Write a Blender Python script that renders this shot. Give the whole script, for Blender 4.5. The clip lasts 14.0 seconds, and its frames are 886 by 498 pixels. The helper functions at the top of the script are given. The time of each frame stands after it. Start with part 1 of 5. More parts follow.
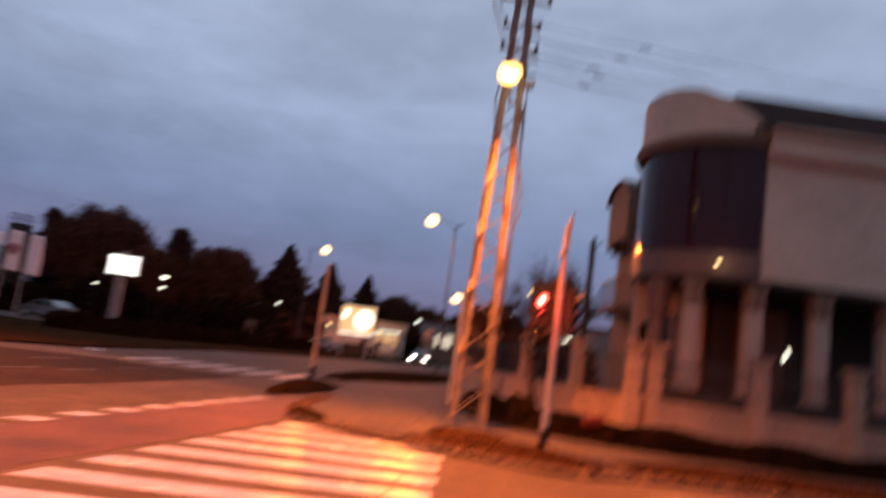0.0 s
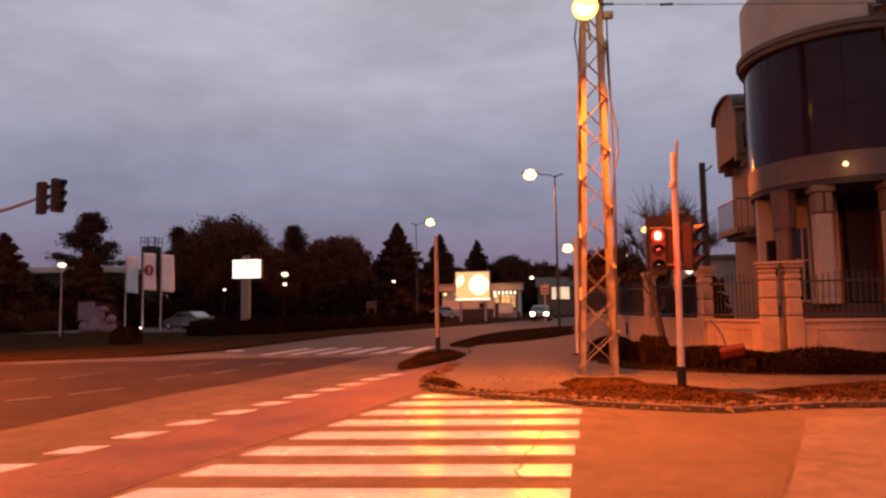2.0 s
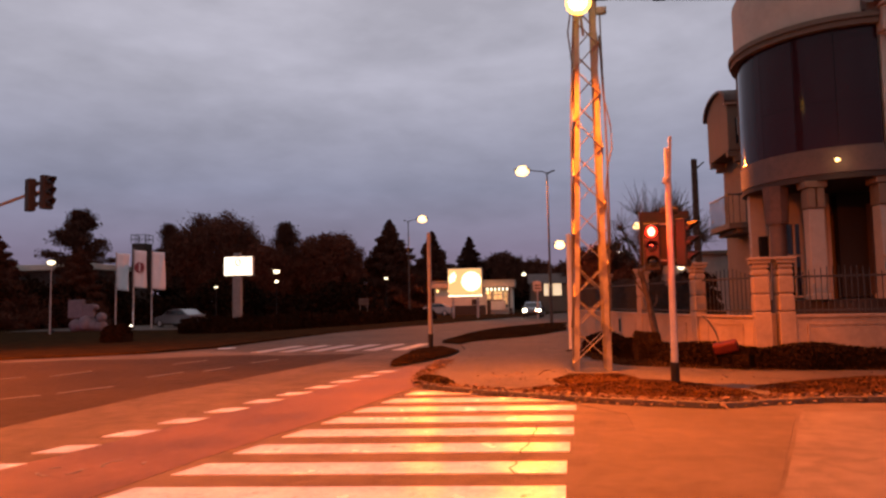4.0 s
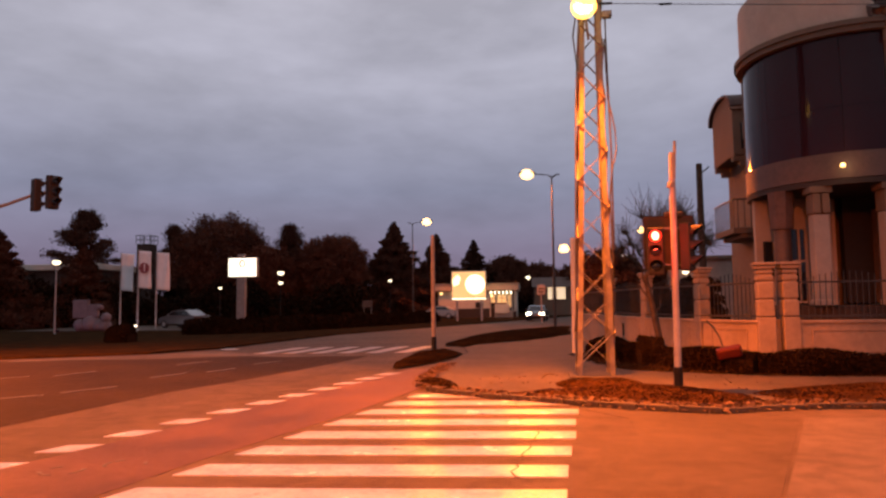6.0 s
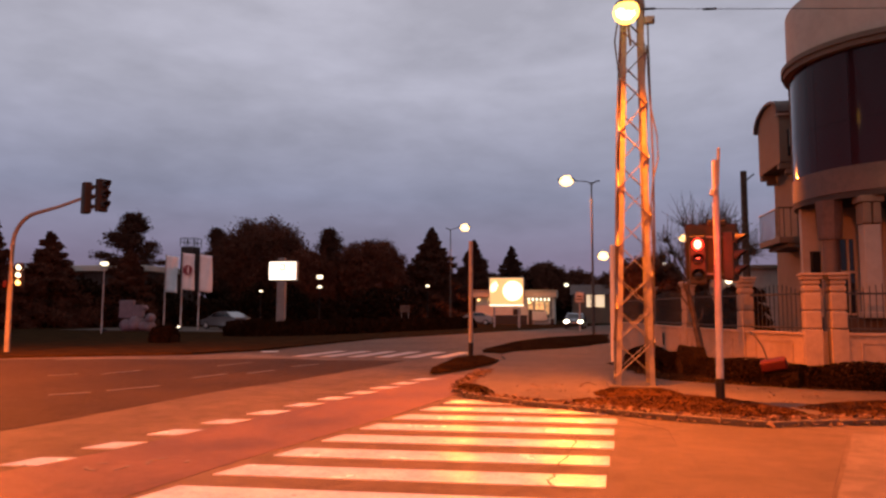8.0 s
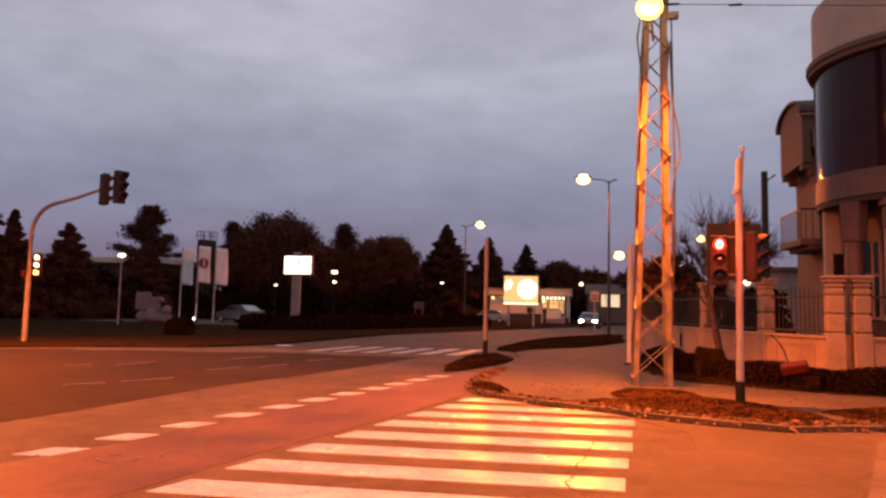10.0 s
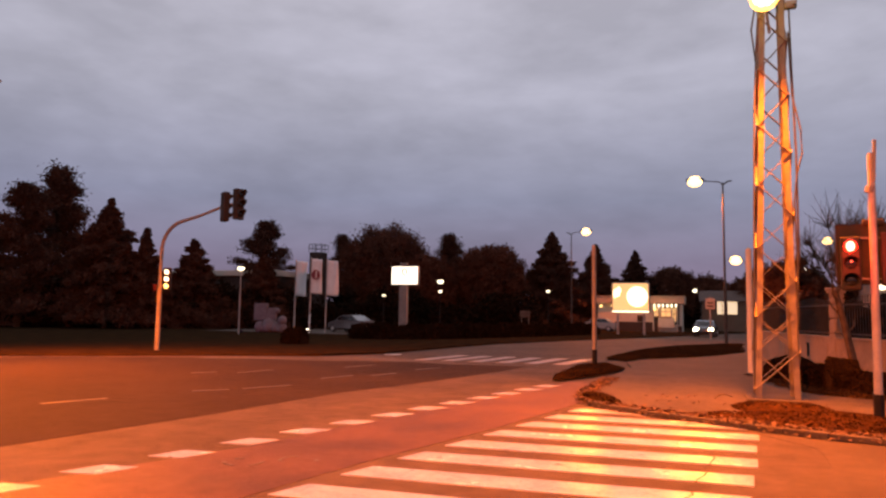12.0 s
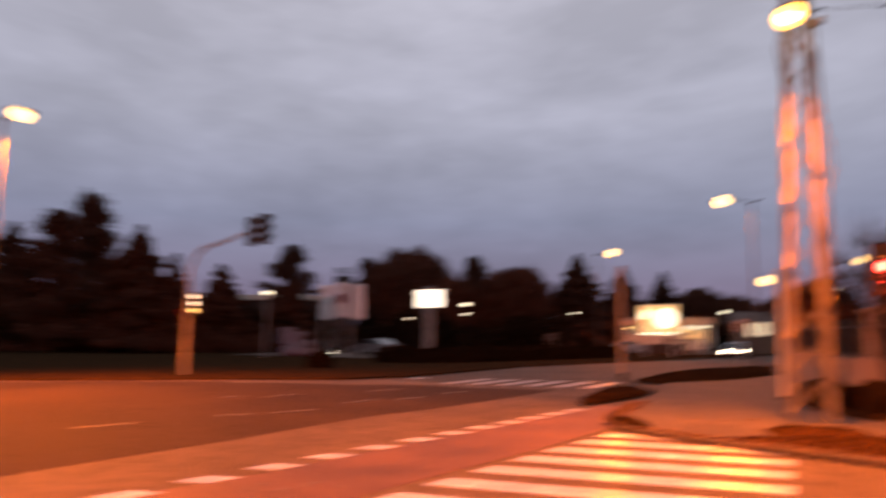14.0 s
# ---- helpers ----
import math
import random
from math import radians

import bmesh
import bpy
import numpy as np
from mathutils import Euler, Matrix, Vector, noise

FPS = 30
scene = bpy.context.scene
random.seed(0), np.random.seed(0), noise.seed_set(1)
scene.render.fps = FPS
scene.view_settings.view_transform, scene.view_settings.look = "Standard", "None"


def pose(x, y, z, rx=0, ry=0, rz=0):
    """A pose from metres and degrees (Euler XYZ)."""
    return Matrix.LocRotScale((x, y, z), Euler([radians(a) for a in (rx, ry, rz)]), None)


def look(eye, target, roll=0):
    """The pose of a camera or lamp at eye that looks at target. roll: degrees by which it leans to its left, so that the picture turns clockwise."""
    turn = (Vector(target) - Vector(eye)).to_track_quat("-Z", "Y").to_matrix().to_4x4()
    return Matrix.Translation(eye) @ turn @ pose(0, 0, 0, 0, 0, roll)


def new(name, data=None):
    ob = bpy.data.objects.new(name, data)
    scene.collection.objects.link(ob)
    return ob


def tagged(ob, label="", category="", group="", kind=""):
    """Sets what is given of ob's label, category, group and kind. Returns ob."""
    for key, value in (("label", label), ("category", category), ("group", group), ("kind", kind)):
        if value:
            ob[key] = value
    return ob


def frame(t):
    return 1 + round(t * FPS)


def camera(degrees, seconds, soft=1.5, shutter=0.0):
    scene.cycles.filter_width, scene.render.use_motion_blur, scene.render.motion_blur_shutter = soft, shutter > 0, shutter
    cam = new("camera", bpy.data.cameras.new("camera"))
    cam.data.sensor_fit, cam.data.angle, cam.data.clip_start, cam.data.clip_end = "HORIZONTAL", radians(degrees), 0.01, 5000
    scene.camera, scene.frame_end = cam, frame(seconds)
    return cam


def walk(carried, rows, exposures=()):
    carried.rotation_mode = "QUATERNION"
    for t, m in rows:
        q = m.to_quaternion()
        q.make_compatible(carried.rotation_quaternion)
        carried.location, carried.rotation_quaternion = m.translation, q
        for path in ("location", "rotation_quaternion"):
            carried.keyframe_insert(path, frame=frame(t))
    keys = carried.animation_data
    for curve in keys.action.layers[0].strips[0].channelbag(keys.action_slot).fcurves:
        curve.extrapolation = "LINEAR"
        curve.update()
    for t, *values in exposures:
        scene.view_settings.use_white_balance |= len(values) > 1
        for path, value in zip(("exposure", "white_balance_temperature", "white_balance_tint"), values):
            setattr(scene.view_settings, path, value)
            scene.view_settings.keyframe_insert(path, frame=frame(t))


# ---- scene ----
cam = camera(64.80, 14.0, soft=2.5, shutter=1.0)
PATH = [
    (0.0, pose(0.021, -0.067, 1.696, 98.311, -7.688, -1.842)),
    (0.1, pose(0.020, -0.062, 1.690, 96.963, -5.163, -0.257)),
    (0.2, pose(0.019, -0.055, 1.680, 96.902, -3.336, 0.664)),
    (0.3, pose(0.013, -0.047, 1.694, 97.591, -2.768, 1.933)),
    (0.4, look((0.009, -0.040, 1.706), (-0.092, 1.939, 1.979), 2.2)),
    (0.5, pose(0.005, -0.031, 1.717, 97.099, -0.543, 4.552)),
    (1.0, pose(0.000, -0.017, 1.714, 96.001, 1.280, 8.604)),
    (1.5, pose(0.000, 0.000, 1.700, 94.857, 1.168, 6.925)),
    (2.0, pose(-0.002, 0.018, 1.706, 94.570, 1.012, 7.810)),
    (2.5, pose(-0.043, 0.097, 1.706, 93.646, 1.316, 6.915)),
    (5.0, pose(-0.020, 0.063, 1.699, 94.734, 1.038, 7.363)),
    (5.5, pose(-0.015, 0.080, 1.700, 94.752, 0.914, 7.362)),
    (6.0, pose(-0.019, 0.076, 1.699, 94.533, 0.736, 7.483)),
    (6.5, pose(-0.023, 0.060, 1.698, 94.599, 0.657, 8.204)),
    (7.0, pose(-0.022, 0.060, 1.702, 94.776, 0.276, 9.183)),
    (9.5, pose(-0.060, 0.153, 1.697, 95.100, -0.512, 11.417)),
    (10.0, pose(-0.093, 0.199, 1.691, 94.769, -1.184, 11.630)),
    (10.5, pose(-0.104, 0.203, 1.692, 95.293, -1.754, 12.862)),
    (11.0, pose(-0.082, 0.226, 1.689, 94.614, -0.855, 13.850)),
    (11.5, pose(-0.106, 0.237, 1.697, 95.014, 0.434, 16.824)),
    (12.0, pose(-0.119, 0.210, 1.692, 95.354, -0.810, 20.255)),
    (12.5, pose(-0.114, 0.217, 1.690, 94.034, -0.867, 19.267)),
    (13.0, pose(-0.114, 0.219, 1.690, 94.261, -0.718, 17.678)),
    (13.5, pose(-0.087, 0.251, 1.705, 96.851, -1.237, 11.382)),
    (13.7, pose(-0.107, 0.251, 1.697, 97.140, -0.804, 14.966)),
    (13.9, pose(-0.125, 0.254, 1.699, 97.437, -1.190, 19.032)),
    (14.0, pose(-0.130, 0.253, 1.696, 97.196, -0.535, 22.324)),
]
# the camera's own white balance drifts while it settles
walk(cam, PATH, [(0.0, -0.03, 5650, 2), (0.3, 0.02, 6200, 8), (0.5, 0.05, 6850, 11), (1.0, 0.10, 7150, 11), (5.0, 0.09, 7150, 11), (7.0, 0.08, 7000, 10), (9.5, 0.12, 7050, 11), (13.0, 0.13, 7100, 11), (14.0, 0.10, 6950, 10)])

# ---- world and large lights ----

def make_world():
    w = bpy.data.worlds.new("dusk_sky")
    scene.world = w
    w.use_nodes = True
    nt = w.node_tree
    nt.nodes.clear()
    N = nt.nodes.new
    L = nt.links.new
    out, bg = N("ShaderNodeOutputWorld"), N("ShaderNodeBackground")
    tc = N("ShaderNodeTexCoord")
    sep = N("ShaderNodeSeparateXYZ")
    L(tc.outputs["Generated"], sep.inputs[0])
    ramp = N("ShaderNodeValToRGB")
    e = ramp.color_ramp.elements
    e[0].position, e[0].color = 0.0, (0.168, 0.131, 0.212, 1)
    e[1].position, e[1].color = 0.62, (0.490, 0.491, 0.590, 1)
    for pos, col in ((0.07, (0.181, 0.161, 0.272, 1)), (0.16, (0.222, 0.240, 0.367, 1)), (0.30, (0.367, 0.381, 0.501, 1))):
        k = e.new(pos)
        k.color = col
    L(sep.outputs["Z"], ramp.inputs[0])
    # long flat cloud banks: a perspective-free stretch of the view direction
    mp = N("ShaderNodeMapping")
    mp.inputs["Scale"].default_value = (1.7, 1.7, 4.6)
    mp.inputs["Rotation"].default_value = (0.05, -0.08, 0.4)
    L(tc.outputs["Generated"], mp.inputs[0])
    n1, n2 = N("ShaderNodeTexNoise"), N("ShaderNodeTexNoise")
    n1.inputs["Scale"].default_value, n1.inputs["Detail"].default_value, n1.inputs["Roughness"].default_value = 1.7, 6, 0.5
    n1.inputs["Distortion"].default_value = 0.5
    n2.inputs["Scale"].default_value, n2.inputs["Detail"].default_value = 8.0, 6
    L(mp.outputs[0], n1.inputs["Vector"])
    L(mp.outputs[0], n2.inputs["Vector"])
    mx = N("ShaderNodeMix")
    mx.inputs["Factor"].default_value = 0.34
    L(n1.outputs["Fac"], mx.inputs["A"])
    L(n2.outputs["Fac"], mx.inputs["B"])
    rm = N("ShaderNodeMapRange")
    rm.inputs["From Min"].default_value, rm.inputs["From Max"].default_value = 0.36, 0.64
    rm.inputs["To Min"].default_value, rm.inputs["To Max"].default_value = 0.86, 1.14
    L(mx.outputs["Result"], rm.inputs["Value"])
    mul = N("ShaderNodeVectorMath")
    mul.operation = "MULTIPLY"
    L(ramp.outputs[0], mul.inputs[0])
    L(rm.outputs[0], mul.inputs[1])
    sky = N("ShaderNodeTexSky")
    sky.sky_type, sky.sun_disc = "NISHITA", False
    sky.sun_elevation, sky.sun_rotation = radians(1.0), radians(200)
    add = N("ShaderNodeVectorMath")
    add.operation = "MULTIPLY_ADD"
    L(sky.outputs[0], add.inputs[0])
    add.inputs[1].default_value = (0.012, 0.014, 0.02)
    L(mul.outputs[0], add.inputs[2])
    L(add.outputs[0], bg.inputs["Color"])
    bg.inputs["Strength"].default_value = 1.0
    L(bg.outputs[0], out.inputs[0])


make_world()
SODIUM = (1.0, 0.166, 0.009)
WARM = (1.0, 0.62, 0.32)


def lamp_light(name, loc, power, color=SODIUM, radius=0.16, spot=None, blend=0.7):
    d = bpy.data.lights.new(name, "SPOT" if spot else "POINT")
    d.energy, d.color, d.shadow_soft_size = power, color, radius
    if spot:
        d.spot_size, d.spot_blend = radians(spot), blend
    ob = new(name, d)
    ob.location = loc
    return ob


# sodium street lamps that stand round the crossing, shielded above; the rear one is added
def aim(ob, target):
    ob.matrix_world = look(ob.location, target)


aim(lamp_light("tower_lamp_light", (1.12, 14.65, 7.85), 27000, spot=156, blend=0.95), (-0.6, 10.5, 0))
aim(lamp_light("mast_lamp_light", (-0.38, 48.4, 10.3), 8000, spot=174, blend=0.2), (-2.5, 46.0, 0))
aim(lamp_light("road_lamp_light", (-12.16, 79.0, 10.8), 7000, spot=156, blend=0.3), (-6.5, 70.0, 0))
aim(lamp_light("bank_lamp_light", (-19.2, 14.0, 7.6), 36000, spot=152, blend=0.5), (-17.6, 14.2, 0))
# unseen lamp added behind the view to brighten ground, mast and facade
aim(lamp_light("unseen_lamp_fill", (-2.0, -7.0, 8.2), 37000, spot=166, blend=0.45), (-8.5, -3.0, 0))
lamp_light("shop_light", (-4.6, 81.6, 3.0), 70, WARM)
lamp_light("red_signal_light", (2.24, 13.25, 2.85), 90, (1.0, 0.04, 0.02), 0.09)


# ---- materials ----
def mat(name, color, rough=0.7, metal=0.0, var=0.18, scale=3.0, fine=60.0, bump=0.15, tint=None, spec=0.5, coat=0.0, rnd=0.0):
    """Procedural surface: two scales of variation in colour, grain in the relief."""
    m = bpy.data.materials.new(name)
    m.use_nodes = True
    nt = m.node_tree
    N, L = nt.nodes.new, nt.links.new
    b = nt.nodes["Principled BSDF"]
    tc = N("ShaderNodeTexCoord")
    a, f = N("ShaderNodeTexNoise"), N("ShaderNodeTexNoise")
    a.inputs["Scale"].default_value, a.inputs["Detail"].default_value = scale, 6
    f.inputs["Scale"].default_value, f.inputs["Detail"].default_value = fine, 3
    L(tc.outputs["Object"], a.inputs["Vector"])
    L(tc.outputs["Object"], f.inputs["Vector"])
    ramp = N("ShaderNodeValToRGB")
    c = np.array(color)
    t = np.array(tint) if tint else c * (1 - var)
    e = ramp.color_ramp.elements
    e[0].position, e[1].position = 0.32, 0.68
    e[0].color, e[1].color = (*t, 1), (*np.minimum(c * (1 + var * 0.6), 1), 1)
    mixf = N("ShaderNodeMath")
    mixf.operation = "MULTIPLY_ADD"
    mixf.inputs[1].default_value, mixf.inputs[2].default_value = 0.35, -0.175
    L(f.outputs["Fac"], mixf.inputs[0])
    mid = N("ShaderNodeTexNoise")
    mid.inputs["Scale"].default_value, mid.inputs["Detail"].default_value, mid.inputs["Distortion"].default_value = scale * 6.5, 5, 0.6
    L(tc.outputs["Object"], mid.inputs["Vector"])
    half = N("ShaderNodeMath")
    half.operation = "MULTIPLY_ADD"
    half.inputs[1].default_value, half.inputs[2].default_value = 0.6, -0.3
    L(mid.outputs["Fac"], half.inputs[0])
    both = N("ShaderNodeMath")
    both.operation = "ADD"
    L(a.outputs["Fac"], both.inputs[0])
    L(half.outputs[0], both.inputs[1])
    addf = N("ShaderNodeMath")
    addf.operation = "ADD"
    L(both.outputs[0], addf.inputs[0])
    L(mixf.outputs[0], addf.inputs[1])
    last = addf
    if rnd:
        oi = N("ShaderNodeObjectInfo")
        r2 = N("ShaderNodeMath")
        r2.operation = "MULTIPLY_ADD"
        r2.inputs[1].default_value, r2.inputs[2].default_value = rnd, -rnd / 2
        L(oi.outputs["Random"], r2.inputs[0])
        a2 = N("ShaderNodeMath")
        a2.operation = "ADD"
        L(addf.outputs[0], a2.inputs[0])
        L(r2.outputs[0], a2.inputs[1])
        last = a2
    L(last.outputs[0], ramp.inputs[0])
    L(ramp.outputs[0], b.inputs["Base Color"])
    rr = N("ShaderNodeMapRange")
    rr.inputs["To Min"].default_value, rr.inputs["To Max"].default_value = max(rough - 0.12, 0.02), min(rough + 0.1, 1)
    L(a.outputs["Fac"], rr.inputs["Value"])
    L(rr.outputs[0], b.inputs["Roughness"])
    b.inputs["Metallic"].default_value = metal
    b.inputs["Specular IOR Level"].default_value = spec
    b.inputs["Coat Weight"].default_value = coat
    if bump:
        bp = N("ShaderNodeBump")
        bp.inputs["Strength"].default_value, bp.inputs["Distance"].default_value = bump, 0.02
        L(f.outputs["Fac"], bp.inputs["Height"])
        L(bp.outputs[0], b.inputs["Normal"])
    return m


def glow(name, color, strength):
    m = bpy.data.materials.new(name)
    m.use_nodes = True
    b = m.node_tree.nodes["Principled BSDF"]
    b.inputs["Base Color"].default_value = (*[min(v, 0.8) for v in color], 1)
    b.inputs["Emission Color"].default_value = (*color, 1)
    b.inputs["Emission Strength"].default_value = strength
    return m


def dark_glass(name, color, rough=0.06, ior=1.5):
    m = bpy.data.materials.new(name)
    m.use_nodes = True
    b = m.node_tree.nodes["Principled BSDF"]
    b.inputs["Base Color"].default_value = (*color, 1)
    b.inputs["Roughness"].default_value = rough
    b.inputs["IOR"].default_value = ior
    return m


def worn_paint(name, color, rough=0.45):
    """Road paint: cracks and rubbed spots let the asphalt show."""
    m = mat(name, color, rough, 0, 0.22, 2.2, 90, 0.10)
    nt = m.node_tree
    N, L = nt.nodes.new, nt.links.new
    b = nt.nodes["Principled BSDF"]
    src = b.inputs["Base Color"].links[0].from_socket
    tc, n = N("ShaderNodeTexCoord"), N("ShaderNodeTexNoise")
    n.inputs["Scale"].default_value, n.inputs["Detail"].default_value, n.inputs["Roughness"].default_value = 5, 9, 0.72
    L(tc.outputs["Object"], n.inputs["Vector"])
    r = N("ShaderNodeMapRange")
    r.inputs["From Min"].default_value, r.inputs["From Max"].default_value = 0.60, 0.70
    L(n.outputs["Fac"], r.inputs["Value"])
    mx = N("ShaderNodeMix")
    mx.data_type = "RGBA"
    L(r.outputs[0], mx.inputs["Factor"])
    L(src, mx.inputs["A"])
    mx.inputs["B"].default_value = (0.09, 0.08, 0.075, 1)
    L(mx.outputs["Result"], b.inputs["Base Color"])
    return m


ASPHALT = mat("old_asphalt", (0.064, 0.053, 0.045), 0.78, 0, 0.42, 0.35, 140, 0.5, spec=0.1)
ASPHALT_NEW = mat("new_asphalt", (0.030, 0.022, 0.018), 0.85, 0, 0.3, 0.5, 160, 0.5, spec=0.05)
ASPHALT_NEW2 = mat("mended_asphalt", (0.058, 0.048, 0.039), 0.74, 0, 0.3, 0.6, 150, 0.5, spec=0.1)
ASPHALT_PATCH = mat("patch_asphalt", (0.078, 0.070, 0.064), 0.74, 0, 0.36, 0.6, 130, 0.5, spec=0.1)
BIKE_RED = mat("red_path", (0.072, 0.044, 0.038), 0.6, 0, 0.34, 0.9, 120, 0.4, spec=0.1)
PAINT = worn_paint("road_paint", (0.33, 0.35, 0.385), 0.25)
PAINT_OLD = worn_paint("old_road_paint", (0.19, 0.185, 0.18))
PAVING = mat("pavement_asphalt", (0.050, 0.044, 0.040), 0.72, 0, 0.40, 0.6, 120, 0.45, spec=0.1)
FADED = mat("faded_paint", (0.062, 0.058, 0.054), 0.55, 0, 0.4, 5, 90, 0.3, spec=0.2)
KERB = mat("kerb_concrete", (0.032, 0.026, 0.021), 0.8, 0, 0.35, 4, 70, 0.4, rnd=0.3)
# dull grass, its red raised to hold the glare over dark ground
GRASS = mat("dark_grass_red_veil", (0.024, 0.014, 0.007), 0.9, 0, 0.5, 1.2, 40, 0.6, tint=(0.016, 0.010, 0.006), spec=0.0)
SOIL = mat("soil_leaves", (0.043, 0.022, 0.011), 0.9, 0, 0.5, 3.5, 55, 0.8, spec=0.0)
LEAF_DRY = mat("dry_leaf", (0.065, 0.034, 0.016), 0.8, 0, 0.5, 6, 60, 0.1)
STEEL_PAINT = mat("galvanised_tower", (0.115, 0.108, 0.104), 0.62, 0.1, 0.3, 5, 60, 0.25)
POLE_WHITE = mat("pale_pole_paint", (0.22, 0.22, 0.23), 0.5, 0, 0.22, 4, 60, 0.15)
POLE_MID = mat("weathered_pole", (0.17, 0.15, 0.135), 0.55, 0.1, 0.25, 4, 60, 0.15)
COLUMN_DK = mat("dark_column_paint", (0.05, 0.045, 0.042), 0.55, 0.1, 0.25, 4, 60, 0.12, spec=0.2)
SHOP_WHITE = mat("shop_white", (0.42, 0.39, 0.34), 0.8, 0, 0.12, 1.0, 60, 0.2)
SHOP_TAN = mat("shop_fascia", (0.34, 0.29, 0.23), 0.8, 0, 0.15, 1.0, 60, 0.2)
POLE_GREY = mat("grey_pole", (0.15, 0.15, 0.15), 0.5, 0.4, 0.2, 4, 60, 0.12)
BLACK = mat("black_paint", (0.010, 0.010, 0.011), 0.6, 0, 0.3, 5, 70, 0.15, spec=0.1)
CABLE = mat("cable_rubber", (0.02, 0.02, 0.02), 0.6, 0, 0.2, 8, 60, 0.0)
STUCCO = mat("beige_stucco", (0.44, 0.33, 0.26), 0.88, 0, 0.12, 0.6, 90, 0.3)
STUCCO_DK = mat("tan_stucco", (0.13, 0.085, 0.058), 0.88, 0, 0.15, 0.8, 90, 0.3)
MARBLE = mat("band_stone", (0.075, 0.042, 0.032), 0.6, 0, 0.30, 1.4, 30, 0.15)
WHITE_WALL = mat("white_render", (0.25, 0.205, 0.175), 0.85, 0, 0.14, 0.9, 80, 0.3)
FENCE_WALL = mat("fence_render", (0.22, 0.16, 0.115), 0.85, 0, 0.22, 1.1, 70, 0.35)
ROOF = mat("brown_tiles", (0.075, 0.042, 0.034), 0.8, 0, 0.35, 2, 30, 0.5)
RAIL = mat("iron_rail", (0.014, 0.013, 0.013), 0.6, 0.0, 0.3, 6, 60, 0.1)
TINTED = dark_glass("tinted_glazing", (0.026, 0.006, 0.008), 0.08, 1.28)
GLASS_DARK = dark_glass("window_glass", (0.01, 0.01, 0.012))
# dark parts; the shade under the building's overhang is put into this colour
DARK_PARTS_SHADE = mat("dark_parts_recess_shade", (0.022, 0.012, 0.009), 0.8, 0, 0.2, 1, 50, 0.2)
# the red veil of glare over dark trees is put into these leaf colours
CONIFER = mat("conifer_needles_red_veil", (0.056, 0.029, 0.021), 0.85, 0, 0.4, 0.8, 20, 0.0, spec=0.0)
AUTUMN = mat("autumn_leaves_red_veil", (0.085, 0.035, 0.023), 0.85, 0, 0.4, 0.6, 20, 0.0, spec=0.0)
GREENLEAF = mat("dull_leaves_red_veil", (0.078, 0.036, 0.025), 0.85, 0, 0.4, 0.6, 20, 0.0, spec=0.0)
BARK = mat("bark", (0.07, 0.05, 0.038), 0.9, 0, 0.35, 6, 50, 0.5, spec=0.0)
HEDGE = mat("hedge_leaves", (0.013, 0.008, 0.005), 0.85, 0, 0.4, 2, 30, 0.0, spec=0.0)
SIGNAL_BODY = mat("signal_housing", (0.020, 0.017, 0.016), 0.6, 0, 0.2, 5, 50, 0.05, spec=0.15)
FLAG = mat("white_flag_cloth", (0.55, 0.53, 0.54), 0.8, 0, 0.08, 2, 90, 0.1)
MAROON = mat("maroon_print", (0.16, 0.03, 0.04), 0.8, 0, 0.15, 3, 60, 0.05)
CAR_DARK = mat("dark_car_paint", (0.012, 0.013, 0.018), 0.25, 0.2, 0.1, 2, 40, 0.0, coat=0.8)
CAR_SILVER = mat("silver_car_paint", (0.04, 0.04, 0.045), 0.45, 0.1, 0.06, 2, 40, 0.0, coat=0.8)
CAR_PALE = mat("pale_car_paint", (0.22, 0.20, 0.19), 0.35, 0.1, 0.06, 2, 40, 0.0, coat=0.6)
RUBBER = mat("tyre_rubber", (0.02, 0.02, 0.02), 0.85, 0, 0.2, 10, 60, 0.1)
CHROME = mat("rim_metal", (0.45, 0.45, 0.45), 0.35, 0.9, 0.1, 10, 60, 0.0)
ORANGE_PLASTIC = mat("red_plastic", (0.05, 0.006, 0.004), 0.6, 0, 0.3, 4, 50, 0.1, spec=0.15)
PALE_STONE = mat("pale_display", (0.10, 0.08, 0.095), 0.8, 0, 0.3, 2, 40, 0.3)
LAMP_ON = glow("sodium_lens", (1.0, 0.80, 0.42), 9.0)
LAMP_BOWL = glow("sodium_bowl", (1.0, 0.52, 0.10), 4.5)
LAMP_FAR = glow("far_lamp_lens", (1.0, 0.60, 0.23), 4.2)
LAMP_WHITE = glow("white_lamp_lens", (1.0, 0.86, 0.62), 2.6)
RED_ON = glow("red_lens", (1.0, 0.030, 0.015), 4.0)
# pale red that stands for the overexposed middle of a lit lens
RED_OVEREXPOSED = glow("red_lens_overexposed", (1.0, 0.34, 0.24), 6.0)
AMBER_ON = glow("amber_lens", (1.0, 0.68, 0.22), 3.0)
BOX_ON = glow("lit_sign_face", (1.0, 0.90, 0.74), 1.9)
BILL_ON = glow("lit_poster", (1.0, 0.60, 0.26), 0.72)
BILL_WHITE = glow("lit_poster_disc", (1.0, 0.88, 0.62), 2.2)
HOUSE_ON = glow("lit_house_glass", (1.0, 0.74, 0.50), 0.75)
SHOP_ON = glow("lit_shop_glass", (1.0, 0.62, 0.28), 0.42)
HEADLIGHT = glow("headlight_lens", (1.0, 0.85, 0.6), 14.0)
GREENISH = glow("green_lit_pane", (0.45, 0.55, 0.22), 0.25)


